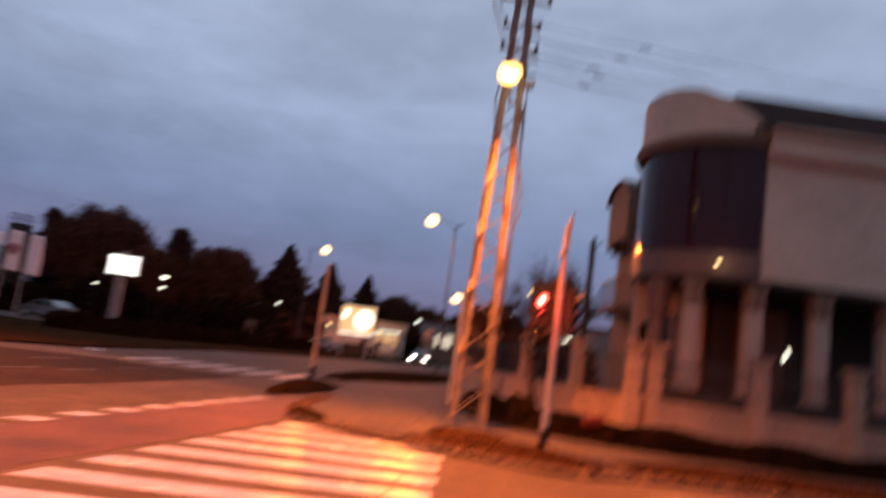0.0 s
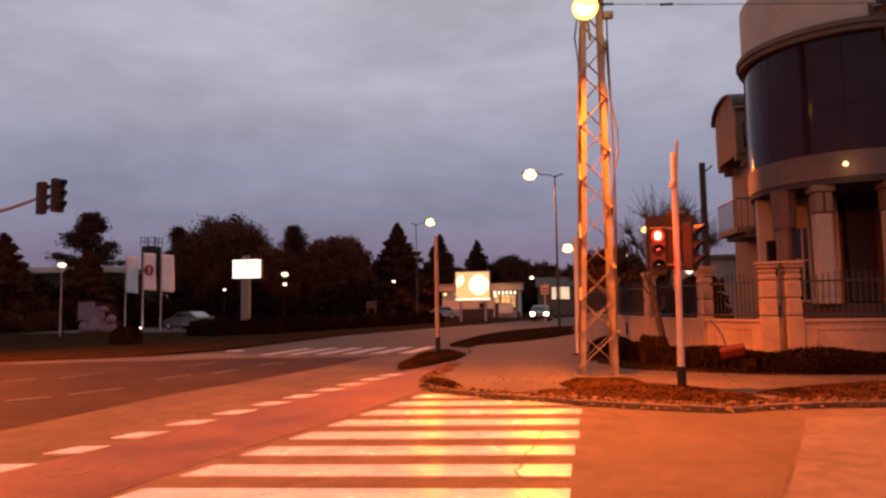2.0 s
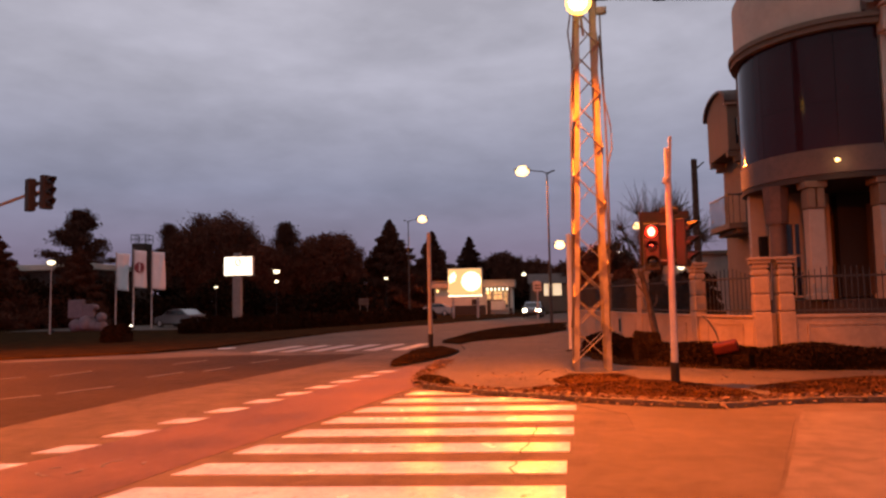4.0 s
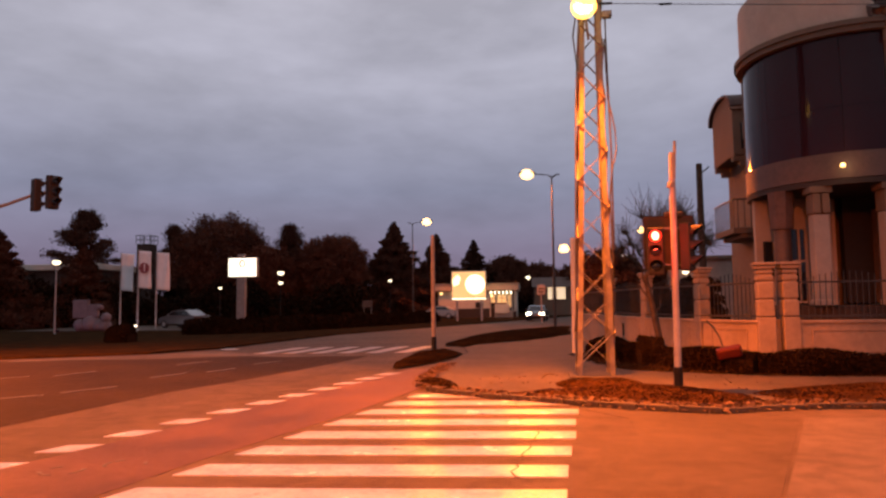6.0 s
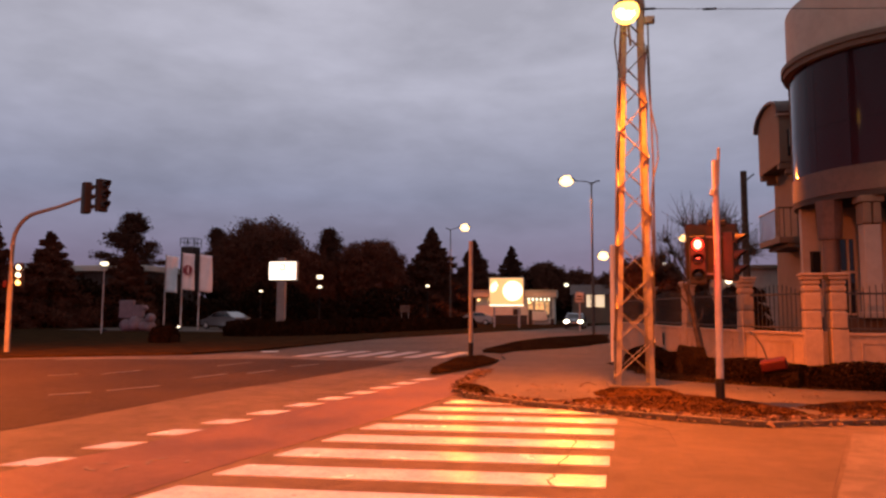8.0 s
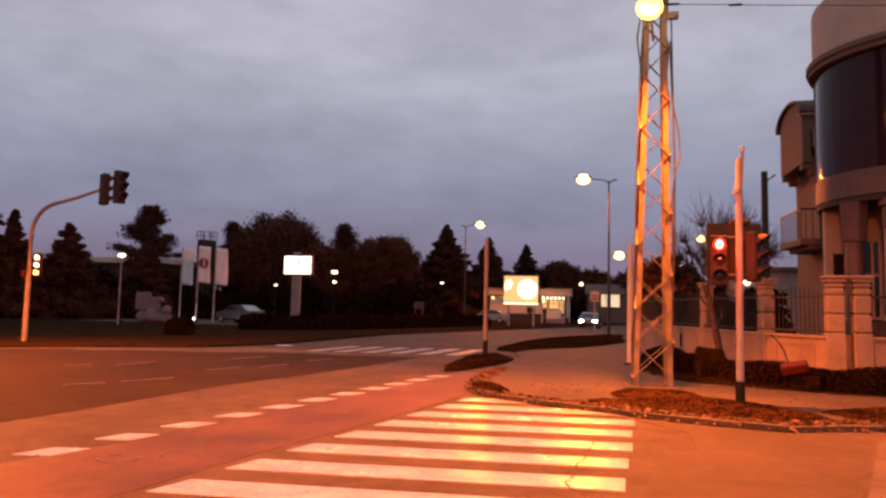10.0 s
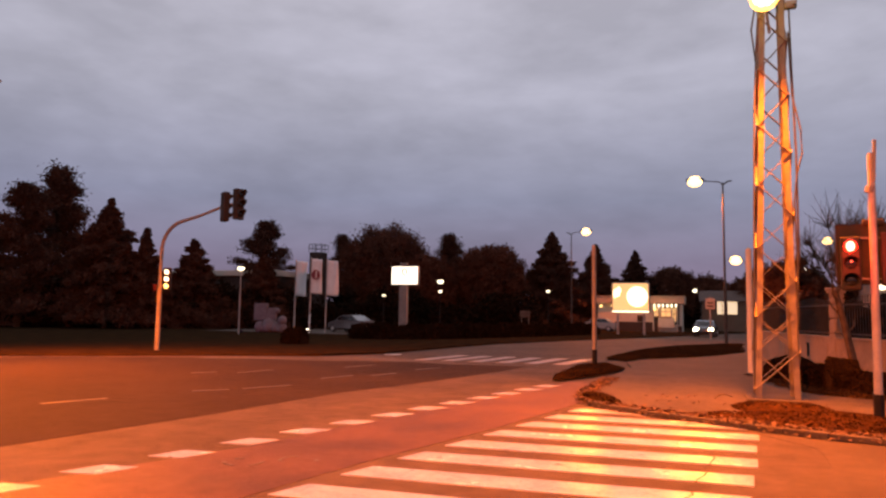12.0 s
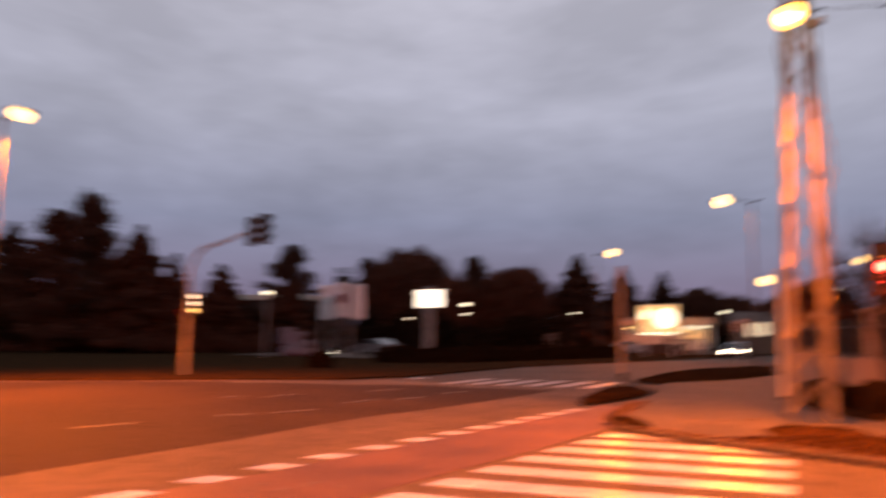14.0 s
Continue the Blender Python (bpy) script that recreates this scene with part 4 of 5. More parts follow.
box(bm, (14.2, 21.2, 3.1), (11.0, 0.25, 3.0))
part("inner_wall", bm, DARK_PARTS_SHADE, house)
bm = B()
box(bm, (10.1, 20.8, 2.9), (1.4, 0.3, 2.6), 0, 0.02)
part("inner_door", bm, ROOF, house, "brown panelled entrance")
# square columns with capitals
for x, y, wd in ((7.20, 18.85, 0.38), (8.72, 18.45, 0.42), (10.5, 18.45, 0.44), (12.4, 18.45, 0.44), (14.4, 18.45, 0.44)):
    bm = B()
    box(bm, (x, y, 2.70), (wd, wd, 2.3), 0, 0.02)
    box(bm, (x, y, 1.62), (wd + 0.08, wd + 0.08, 0.14), 0, 0.02)
    col = part("column", bm, WHITE_WALL, house, "white square column")
    bm = B()
    for s in (-1, 1):
        box(bm, (x + s * wd * 0.29, y, 4.12), (wd * 0.50, wd + 0.10, 0.52), 0, 0.03)
    box(bm, (x, y, 4.47), (wd + 0.16, wd + 0.16, 0.17), 0, 0.02)
    part("capital", bm, STUCCO_DK, col, "paired brown bracket blocks")
bm = B()
tube(bm, (6.56, 19.6, 1.0), (6.56, 19.6, 3.7), 0.225, 0.205, 20)
col = part("column", bm, MARBLE, house, "round brown stone column", True)
bm = B()
tube(bm, (6.56, 19.6, 3.56), (6.56, 19.6, 4.56), 0.29, 0.34, 8)
part("capital", bm, ROOF, col, "dark faceted capital")
# white wall with a door behind the columns
bm = B()
box(bm, (7.75, 22.6, 3.1), (0.3, 3.4, 3.0))
part("porch_wall", bm, WHITE_WALL, house)
bm = B()
box(bm, (7.27, 20.9, 3.06), (2.06, 0.2, 3.0))
part("porch_wall", bm, WHITE_WALL, house)
door = B()
box(door, (7.33, 20.78, 2.62), (0.42, 0.06, 2.1), 0, 0.01)
dr = part("door", door, GLASS_DARK, house, "glazed door with a white frame")
bm = B()
for x in (7.12, 7.36, 7.54):
    bar(bm, (x, 20.73, 1.6), (x, 20.73, 3.7), 0.05, 0.05)
for zc in (1.63, 2.78, 3.7):
    bar(bm, (7.10, 20.725, zc), (7.56, 20.725, zc), 0.05, 0.06)
part("door_frame", bm, WHITE_WALL, dr, "white frame")
bm = B()
box(bm, (6.55, 20.78, 2.85), (0.26, 0.06, 1.0), 0, 0.01)
part("porch_window", bm, GLASS_DARK, house, "small dark window in the white wall")
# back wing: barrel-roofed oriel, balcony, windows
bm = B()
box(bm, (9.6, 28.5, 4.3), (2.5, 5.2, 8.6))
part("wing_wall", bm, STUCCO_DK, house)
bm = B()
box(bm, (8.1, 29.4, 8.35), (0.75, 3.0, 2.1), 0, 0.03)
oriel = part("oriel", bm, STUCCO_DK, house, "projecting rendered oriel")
ARCH = [(29.4 - 1.72 * math.cos(math.pi * k / 16), 9.22 + 0.72 * math.sin(math.pi * k / 16) ** 0.9) for k in range(17)]


def arch_shell(x0, x1, ring):
    """An arched sheet between two places along x, closed at its ends and below."""
    bm = B()
    ends = [[bm.verts.new((x, y, z)) for y, z in ring] for x in (x0, x1)]
    n = len(ring)
    for k in range(n):
        bm.faces.new((ends[0][k], ends[0][(k + 1) % n], ends[1][(k + 1) % n], ends[1][k]))
    bm.faces.new(ends[0])
    bm.faces.new(ends[1][::-1])
    return bm


part("gable", arch_shell(7.73, 7.95, [(29.4 + (y - 29.4) * 0.88, 9.18 + (z - 9.22) * 0.9) for y, z in ARCH]), STUCCO_DK, house, "arched rendered gable")
part("arched_roof", arch_shell(7.60, 10.2, ARCH + [(29.4 + (y - 29.4) * 0.93, z - 0.10) for y, z in ARCH[::-1]]), ROOF, house, "arched brown roof over the oriel", True)
bm = B()
box(bm, (8.1, 27.86, 9.16), (0.95, 0.22, 0.12), 0, 0.02)
part("eave", bm, STUCCO, house)
bm = B()
box(bm, (8.22, 27.87, 8.05), (0.42, 0.10, 1.0), 0, 0.01)
win = part("window", bm, GLASS_DARK, house, "narrow window with a pale blind")
bm = B()
box(bm, (8.22, 27.80, 8.22), (0.34, 0.05, 0.66), 0, 0.01)
part("blind", bm, WHITE_WALL, win, "pale blind")
for y in (28.1, 30.6):
    bm = B()
    box(bm, (7.98, y, 7.18), (0.55, 0.3, 0.22), 0, 0.03)
    box(bm, (8.12, y, 6.98), (0.35, 0.26, 0.2), 0, 0.03)
    part("corbel", bm, STUCCO_DK, house)
bm = B()
box(bm, (8.33, 27.35, 5.5), (0.06, 0.9, 2.2), 0, 0.01)
win = part("balcony_door", bm, GLASS_DARK, house, "dark glazed balcony door")
bm = B()
for y in (26.88, 27.82):
    bar(bm, (8.30, y, 4.4), (8.30, y, 6.66), 0.07, 0.08)
bar(bm, (8.298, 26.84, 6.64), (8.298, 27.86, 6.64), 0.08, 0.08)
part("door_frame", bm, STUCCO_DK, win)
bm = B()
box(bm, (7.85, 28.2, 4.28), (1.1, 2.7, 0.22), 0, 0.02)
box(bm, (8.0, 28.2, 4.09), (0.8, 2.5, 0.16), 0, 0.02)
bal = part("balcony", bm, STUCCO_DK, house, "balcony slab with an iron rail")
for y in np.linspace(26.95, 29.5, 11):
    bm = B()
    bar(bm, (7.35, y, 4.38), (7.35, y, 5.42), 0.03, 0.03)
    part("baluster", bm, RAIL, bal)
for x in np.linspace(7.5, 8.2, 4):
    bm = B()
    bar(bm, (x, 26.92, 4.38), (x, 26.92, 5.42), 0.03, 0.03)
    part("baluster", bm, RAIL, bal)
bm = B()
bar(bm, (7.35, 26.88, 5.44), (7.35, 29.55, 5.44), 0.05, 0.05)
part("handrail", bm, RAIL, bal)
bm = B()
bar(bm, (7.33, 26.92, 5.44), (8.35, 26.92, 5.44), 0.05, 0.05)
part("handrail", bm, RAIL, bal)
bm = B()
sweep(bm, [(8.25, 25.8, 0.3), (8.25, 25.8, 3.8), (8.05, 25.8, 4.2), (8.05, 25.8, 7.2)], 0.05, 8)
part("downpipe", bm, RAIL, house)
# lamp on the stone band
lampw = thing("wall_lamp", (CX + (CR) * math.cos(radians(246)), CY + CR * math.sin(radians(246)), 5.03), "small glowing lamp on the stone band", "wall lamp")
bm = B()
box(bm, (0, 0, 0), (0.14, 0.10, 0.10), 0, 0.02)
part("base", bm, BLACK, lampw)
bm = B()
ball(bm, (-0.03, -0.10, -0.03), 0.06, 12, (1, 1, 0.9))
part("bulb", bm, LAMP_FAR, lampw, "glowing bulb", True).visible_shadow = False
lamp_light("wall_lamp_light", (7.55, 17.9, 5.0), 5, WARM, 0.06)
# far lit things behind the columns
for nm, x, z, m, s in (("lit_pane", 12.2, 3.6, GREENISH, (0.32, 0.03, 0.5)),):
    bm = B()
    box(bm, (x, 21.05, z), s, 0, 0.005)
    part(nm, bm, m, house, "greenish lit pane in the dark recess")
bm = B()
ball(bm, (10.95, 20.9, 2.95), 0.10, 10, (1, 0.6, 1.6))
part("inner_lamp", bm, LAMP_WHITE, house, "dim white lamp in the recess", True)

# red barrier box with a cable by the hedge
bx = thing("plastic_barrier", (4.42, 16.75, 0.14), "red plastic barrier lying in the hedge", "barrier", rz=-15)
bx.rotation_euler = (radians(14), radians(-12), radians(-18))
bm = B()
box(bm, (0, 0, 0.42), (0.54, 0.28, 0.24), 0.0, 0.05)
part("shell", bm, ORANGE_PLASTIC, bx)
bm = B()
sweep(bm, [(-0.1, 0, 0.5), (-0.12, 0.05, 0.8), (-0.2, 0.1, 1.05), (-0.3, 0.15, 1.2)], 0.018, 6)
part("hose", bm, CABLE, bx)

# stump post behind the signal
ut = thing("utility_pole", (8.28, 36.0, 0.0), "old dark wooden utility pole with a bracket", "pole")
bm = B()
tube(bm, (0, 0, 0), (0, 0, 8.55), 0.18, 0.15, 12)
part("shaft", bm, BARK, ut, "", True)
bm = B()
bar(bm, (0, 0, 8.0), (0.48, 0, 8.4), 0.07, 0.07)
part("bracket", bm, RAIL, ut)

# low annexe behind the bare trees
ax = thing("annexe", (9.8, 42, 0.0), "small pale annexe with a lamp and a lit pane", "building")
bm = B()
box(bm, (0, 2.5, 2.05), (3.4, 5, 4.1), 0, 0.02)
part("wall", bm, WHITE_WALL, ax)
bm = B()
box(bm, (0, 2.5, 4.2), (3.8, 5.4, 0.22), 0, 0.03)
part("roof_slab", bm, STUCCO_DK, ax)
bm = B()
box(bm, (-1.35, -0.03, 2.05), (0.4, 0.05, 0.9), 0, 0.01)
part("lit_pane", bm, SHOP_ON, ax, "warm lit pane")
bm = B()
ball(bm, (-1.15, -0.12, 3.45), 0.2, 12)
part("lamp", bm, LAMP_WHITE, ax, "glowing wall lamp", True)


# ---- trees ----
def conifer(loc, h, w, label, seed, material=CONIFER, bare=0.12, gap=0.25):
    h, w = h * 1.05, w * 1.3
    rng = np.random.default_rng(seed)
    ob = thing("conifer", loc, label, "tree", "conifers")
    bm = B()
    tube(bm, (0, 0, 0), (0, 0, h * 0.97), 0.02 * h, 0.01, 8)
    part("trunk", bm, BARK, ob, "", True)
    cs = []
    bm = B()
    n = int(150 + h * 9)
    for i in range(n):
        t = (i + rng.uniform(0, 1)) / n
        z = h * (bare + (1 - bare) * t)
        ln = w / 2 * (1 - t) ** 0.95 * rng.uniform(0.66, 1.16) * (1 + 0.12 * math.sin(7 * t + seed)) + 0.12
        if rng.uniform() < gap * 0.35:
            ln *= 0.35
        a = rng.uniform(0, 2 * math.pi)
        droop = -0.25 * ln + 0.5 * t * ln
        tip = np.array((math.cos(a) * ln, math.sin(a) * ln, z + droop))
        root = np.array((0, 0, z))
        tube(bm, root, tip, 0.03, 0.008, 4)
        m = int(80 + 125 * ln)
        s = rng.uniform(0.05, 1, m)[:, None] ** 0.7
        p = root + (tip - root) * s
        p += rng.normal(size=(m, 3)) * (0.11 * ln * (1.1 - s * 0.7) + 0.05) * np.array((1, 1, 0.7))
        cs.append(p)
    tagged(part("branch_work", bm, BARK, ob), kind="stuff")
    crown = new("crown", leaf_mesh("crown", np.concatenate(cs), 0.0078 * h + 0.042, material, rng))
    crown.parent = ob
    return ob


def pine(loc, h, w, label, seed, material=CONIFER, low=0.06):
    """A ragged pine: long boughs that end in rounded clumps, with gaps between."""
    rng = np.random.default_rng(seed)
    ob = thing("pine", loc, label, "tree", "pines")
    bm = B()
    sweep(bm, [(0, 0, 0), (0.02 * h, 0, h * 0.4), (0, 0.02 * h, h * 0.75), (0.01 * h, 0, h * 0.97)], [0.022 * h, 0.018 * h, 0.011 * h, 0.003 * h], 8)
    part("trunk", bm, BARK, ob, "", True)
    cs = []
    bm = B()
    for i in range(54):
        t = (i + rng.uniform(0, 1)) / 54
        z = h * (low + (0.97 - low) * t)
        ln = (w / 2 * (1 - t ** 1.35) ** 0.8 * rng.uniform(0.55, 1.1)) + 0.04 * h * (1 - t)
        a = rng.uniform(0, 2 * math.pi)
        tip = np.array((math.cos(a) * ln, math.sin(a) * ln, z + rng.uniform(-0.12, 0.22) * ln))
        root = np.array((0, 0, z - 0.05 * h))
        sweep(bm, [tuple(root), tuple((root + tip) / 2 + np.array((0, 0, -0.04 * ln))), tuple(tip)], [0.004 * h, 0.003 * h, 0.001 * h], 4)
        for c, sp, m in ((tip, 0.030, 260), (root * 0.35 + tip * 0.65, 0.033, 220), (root * 0.7 + tip * 0.3, 0.038, 170)):
            cs.append(c + rng.normal(size=(m, 3)) * np.array((sp * h, sp * h, sp * h * 0.55)) * rng.uniform(0.7, 1.3))
    tagged(part("branch_work", bm, BARK, ob), kind="stuff")
    pts = np.concatenate(cs)
    crown = new("crown", leaf_mesh("crown", pts[pts[:, 2] > 0.15], 0.0070 * h + 0.030, material, rng))
    crown.parent = ob
    return ob


def broadleaf(loc, h, w, label, seed, material, leaf=0.11, dense=1.0, low=0.25, weeping=0.0, group="broadleaved trees"):
    h, w = h * 1.06, w * 1.05
    rng = np.random.default_rng(seed)
    ob = thing("tree", loc, label, "tree", group)
    bm = B()
    fork = h * max(low, 0.18)
    sweep(bm, [(0, 0, 0), (0.03 * w, 0, fork * 0.5), (0, 0.02 * w, fork)], [0.03 * h, 0.024 * h, 0.02 * h], 9)
    part("trunk", bm, BARK, ob, "", True)
    cs = []
    bm = B()
    c0 = np.array((0, 0, h * (0.5 + low * 0.45)))
    rz = h - c0[2]
    for i in range(int(30 * max(dense, 0.9))):
        d = rng.normal(size=3)
        d[2] = abs(d[2]) * 0.9 - 0.25
        d /= np.linalg.norm(d)
        tip = c0 + d * np.array((w / 2, w / 2, rz)) * (rng.uniform(0.6, 0.84) if dense > 0.15 else rng.uniform(0.7, 0.95))
        mid = np.array((0, 0, fork)) * 0.4 + tip * 0.5 + rng.normal(size=3) * 0.05 * w
        sweep(bm, [(0, 0, fork), tuple(mid), tuple(tip)], [0.010 * h, 0.006 * h, 0.0015 * h], 5)
        for q in range(5 if dense > 0.15 else 22):
            e = tip + rng.normal(size=3) * (0.06 if dense > 0.15 else 0.10) * w
            sweep(bm, [tuple(mid * 0.35 + tip * 0.65), tuple((mid * 0.2 + tip * 0.5 + e * 0.3) + rng.normal(size=3) * 0.02 * w), tuple(e)], [0.003 * h, 0.002 * h, 0.0008 * h], 3)
    if dense > 0.15:
        # clumps of leaves over a lumpy dome, fuller near its skin
        for i in range(int(360 * dense)):
            d = rng.normal(size=3)
            d /= np.linalg.norm(d)
            if d[2] < -0.75:
                continue
            lump = 0.90 + 0.16 * noise.noise(Vector(d * 2.4) + Vector((seed, 0, 0)))
            c = c0 + d * np.array((w / 2, w / 2, rz if d[2] > 0 else c0[2] * 0.85)) * lump * rng.uniform(0.45, 0.97) ** 0.6
            m = int(75 * rng.uniform(0.6, 1.5))
            p = c + rng.normal(size=(m, 3)) * np.array((0.034 * w, 0.034 * w, 0.030 * h))
            if weeping:
                p[:, 2] -= rng.uniform(0, 1, m) ** 2 * weeping * 0.3 * h
            cs.append(p)
    tagged(part("limb_work", bm, BARK, ob), kind="stuff")
    if cs:
        pts = np.concatenate(cs)
        pts = pts[pts[:, 2] > 0.2]
        crown = new("crown", leaf_mesh("crown", pts, leaf * 0.82, material, rng))
        crown.parent = ob
    return ob


broadleaf((-37.28, 80, 0), 12.6, 11.4, "broad round willow-like tree with drooping dark foliage", 11, GREENLEAF, 0.17, 2.6, 0.2, 0.45)
pine((-51.82, 75, 0), 13.4, 13.0, "dark uneven pine standing behind the flags", 12)
pine((-46.14, 85, 0), 12.6, 7.0, "narrow dark conifer beside the willow", 13)
pine((-30.52, 85, 0), 12.2, 8.0, "tall dark conifer behind the light box", 14)
broadleaf((-23.5, 80, 0), 9.8, 9.0, "rounded brown-leaved tree in late autumn", 15, AUTUMN, 0.16, 1.7, 0.15)
broadleaf((-30.0, 76, 0), 8.4, 7.0, "rounded dull-leaved tree behind the hedge", 16, AUTUMN, 0.16, 1.3, 0.12)
conifer((-17.23, 85, 0), 11.3, 8.6, "pointed dark fir beside the road lamp", 17)
conifer((-12.62, 90, 0), 10.2, 7.8, "dense dark fir behind the lone pole", 18)
conifer((-10.32, 120, 0), 12.0, 9.0, "distant layered fir over the shop roof", 19, CONIFER, 0.1, 0.8)
broadleaf((-4.61, 115, 0), 9.4, 8.5, "distant rounded dark tree behind the shop", 20, GREENLEAF, 0.2, 1.3, 0.15)
pine((-56.5, 45, 0), 13.0, 10.0, "broad dark pine on the far verge", 21)
pine((-60.49, 52, 0), 16.2, 8.2, "tall pine with gaps between its boughs", 22)
conifer((-49.59, 48, 0), 11.0, 7.0, "pointed dark spruce on the far verge", 23)
conifer((-47.24, 50, 0), 8.6, 4.0, "slim dark spruce behind the signal mast", 24)
conifer((-46.1, 55, 0), 8.1, 6.5, "dense dark spruce behind the signal mast", 25)
conifer((-41.5, 60, 0), 7.0, 5.5, "low dark spruce beside the lamp post", 26)
conifer((-66, 44, 0), 12.0, 8.0, "tall dark spruce at the edge of the verge", 27)
conifer((-72, 52, 0), 13.0, 9.0, "tall dense spruce at the verge edge", 28)
broadleaf((7.83, 45, 0), 8.3, 5.6, "bare leafless tree behind the traffic signal", 29, AUTUMN, 0.1, 0.1, 0.3, group="bare trees")
broadleaf((9.6, 48, 0), 7.4, 5.2, "bare leafless tree behind the traffic signal", 30, AUTUMN, 0.1, 0.1, 0.3, group="bare trees")
broadleaf((6.2, 60, 0), 6.2, 6.0, "dark bushy tree behind the boundary wall", 31, GREENLEAF, 0.15, 1.0, 0.1)
broadleaf((8.6, 80, 0), 6.0, 7.0, "dark bushy tree beside the far road", 32, AUTUMN, 0.18, 1.0, 0.1)
broadleaf((8, 100, 0), 8.0, 10.0, "distant dark tree at the road end", 33, AUTUMN, 0.22, 1.1, 0.1)
broadleaf((0.5, 125, 0), 8.5, 10.0, "distant dark tree at the road end", 34, AUTUMN, 0.22, 1.0, 0.1)

lt = thing("leaning_tree", (3.2, 18.9, 0.08), "leaning bare trunk with cut boughs in the hedge", "tree")
bm = B()
sweep(bm, [(0, 0, 0), (-0.06, 0, 0.8), (-0.2, 0.02, 1.6), (-0.34, 0.05, 2.3)], [0.11, 0.09, 0.075, 0.06], 9)
part("trunk", bm, BARK, lt, "", True)
for a, z, ln in ((0.5, 1.3, 0.5), (2.4, 1.7, 0.55), (4.0, 2.0, 0.6), (5.4, 2.25, 0.6), (1.2, 2.25, 0.7)):
    bm = B()
    x0 = -0.34 * (z / 2.3) ** 1.4
    sweep(bm, [(x0, 0.02, z), (x0 + 0.4 * ln * math.cos(a), 0.4 * ln * math.sin(a), z + 0.35 * ln), (x0 + 0.7 * ln * math.cos(a + 0.3), 0.7 * ln * math.sin(a + 0.3), z + ln)], [0.035, 0.022, 0.008], 6)
    part("bough", bm, BARK, lt)
hedge("shrub", [(2.6, 18.6), (3.2, 18.7)], (0.78, 0.36), "dark shrub round the leaning trunk", GRASS, 7000, 0.045, 0.1)

# wooded background
rng = np.random.default_rng(77)


def woods(name, pts, h, depth, n, size, label):
    pts = np.array(pts)
    seg = pts[1:] - pts[:-1]
    ln = np.linalg.norm(seg, axis=1)
    k = rng.choice(len(seg), n, p=ln / ln.sum())
    b = pts[k] + seg[k] * rng.uniform(0, 1, n)[:, None] + rng.normal(size=(n, 2)) * depth
    top = h * (0.75 + 0.22 * np.sin(b[:, 0] * 0.55) + 0.12 * np.sin(b[:, 0] * 1.7 + 1) + 0.1 * np.cos(b[:, 1] * 0.9))
    z = top * rng.uniform(0, 1, n) ** 0.8
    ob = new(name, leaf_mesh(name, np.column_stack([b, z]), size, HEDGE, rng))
    tagged(ob, label, "trees", kind="stuff")


woods("far_woods", [(-120, 50), (-85, 62), (-60, 78), (-40, 92), (-22, 96), (-14, 100), (-6, 128), (10, 135), (40, 130)], 7.0, 3.0, 42000, 0.38, "dark belt of far trees and bushes")
woods("shrubbery", [(-75, 40), (-55, 50), (-44, 58), (-36, 68), (-26, 72), (-18, 76)], 4.2, 1.6, 26000, 0.24, "dark shrubbery under the trees")
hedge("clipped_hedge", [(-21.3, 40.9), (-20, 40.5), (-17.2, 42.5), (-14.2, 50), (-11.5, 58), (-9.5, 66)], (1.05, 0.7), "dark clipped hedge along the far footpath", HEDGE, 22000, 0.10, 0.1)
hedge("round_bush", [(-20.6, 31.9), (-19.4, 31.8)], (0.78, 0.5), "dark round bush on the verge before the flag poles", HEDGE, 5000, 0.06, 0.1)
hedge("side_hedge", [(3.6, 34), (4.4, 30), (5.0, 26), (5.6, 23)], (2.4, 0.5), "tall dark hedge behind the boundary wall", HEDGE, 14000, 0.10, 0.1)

# ---- flags ----
for i, (x, zt) in enumerate(((-32.75, 6.13), (-31.26, 6.32), (-29.72, 6.15))):
    fl = thing("flagpole", (x, 52, 0.06), "white banner flag on a tall white pole" + (" with a maroon emblem" if i == 1 else ""), "flag", "flagpoles")
    bm = B()
    tube(bm, (0, 0, 0), (0, 0, zt), 0.06, 0.045, 10)
    part("pole", bm, POLE_WHITE, fl, "", True)
    bm = B()
    nx, nz = 8, 14
    grid = [[bm.verts.new((0.05 + 1.05 * a / nx, 0.10 * math.sin(a * 1.1 + i * 1.3 + b * 0.25) * (a / nx), zt - 0.1 - 2.95 * b / nz - 0.10 * (a / nx))) for a in range(nx + 1)] for b in range(nz + 1)]
    for b in range(nz):
        for a in range(nx):
            bm.faces.new((grid[b][a], grid[b][a + 1], grid[b + 1][a + 1], grid[b + 1][a]))
    fo = part("cloth", bm, FLAG, fl, "hanging white cloth", True)
    md = fo.modifiers.new("thickness", "SOLIDIFY")
    md.thickness = 0.012
    if i == 1:
        bm = B()
        tube(bm, (0.55, -0.12, zt - 1.5), (0.55, -0.145, zt - 1.5), 0.42, 0.42, 24)
        em = part("emblem", bm, MAROON, fl, "round maroon emblem")
        bm = B()
        box(bm, (0.60, -0.155, zt - 1.5), (0.10, 0.02, 0.62), 0, 0.008)
        part("emblem_bar", bm, FLAG, em)

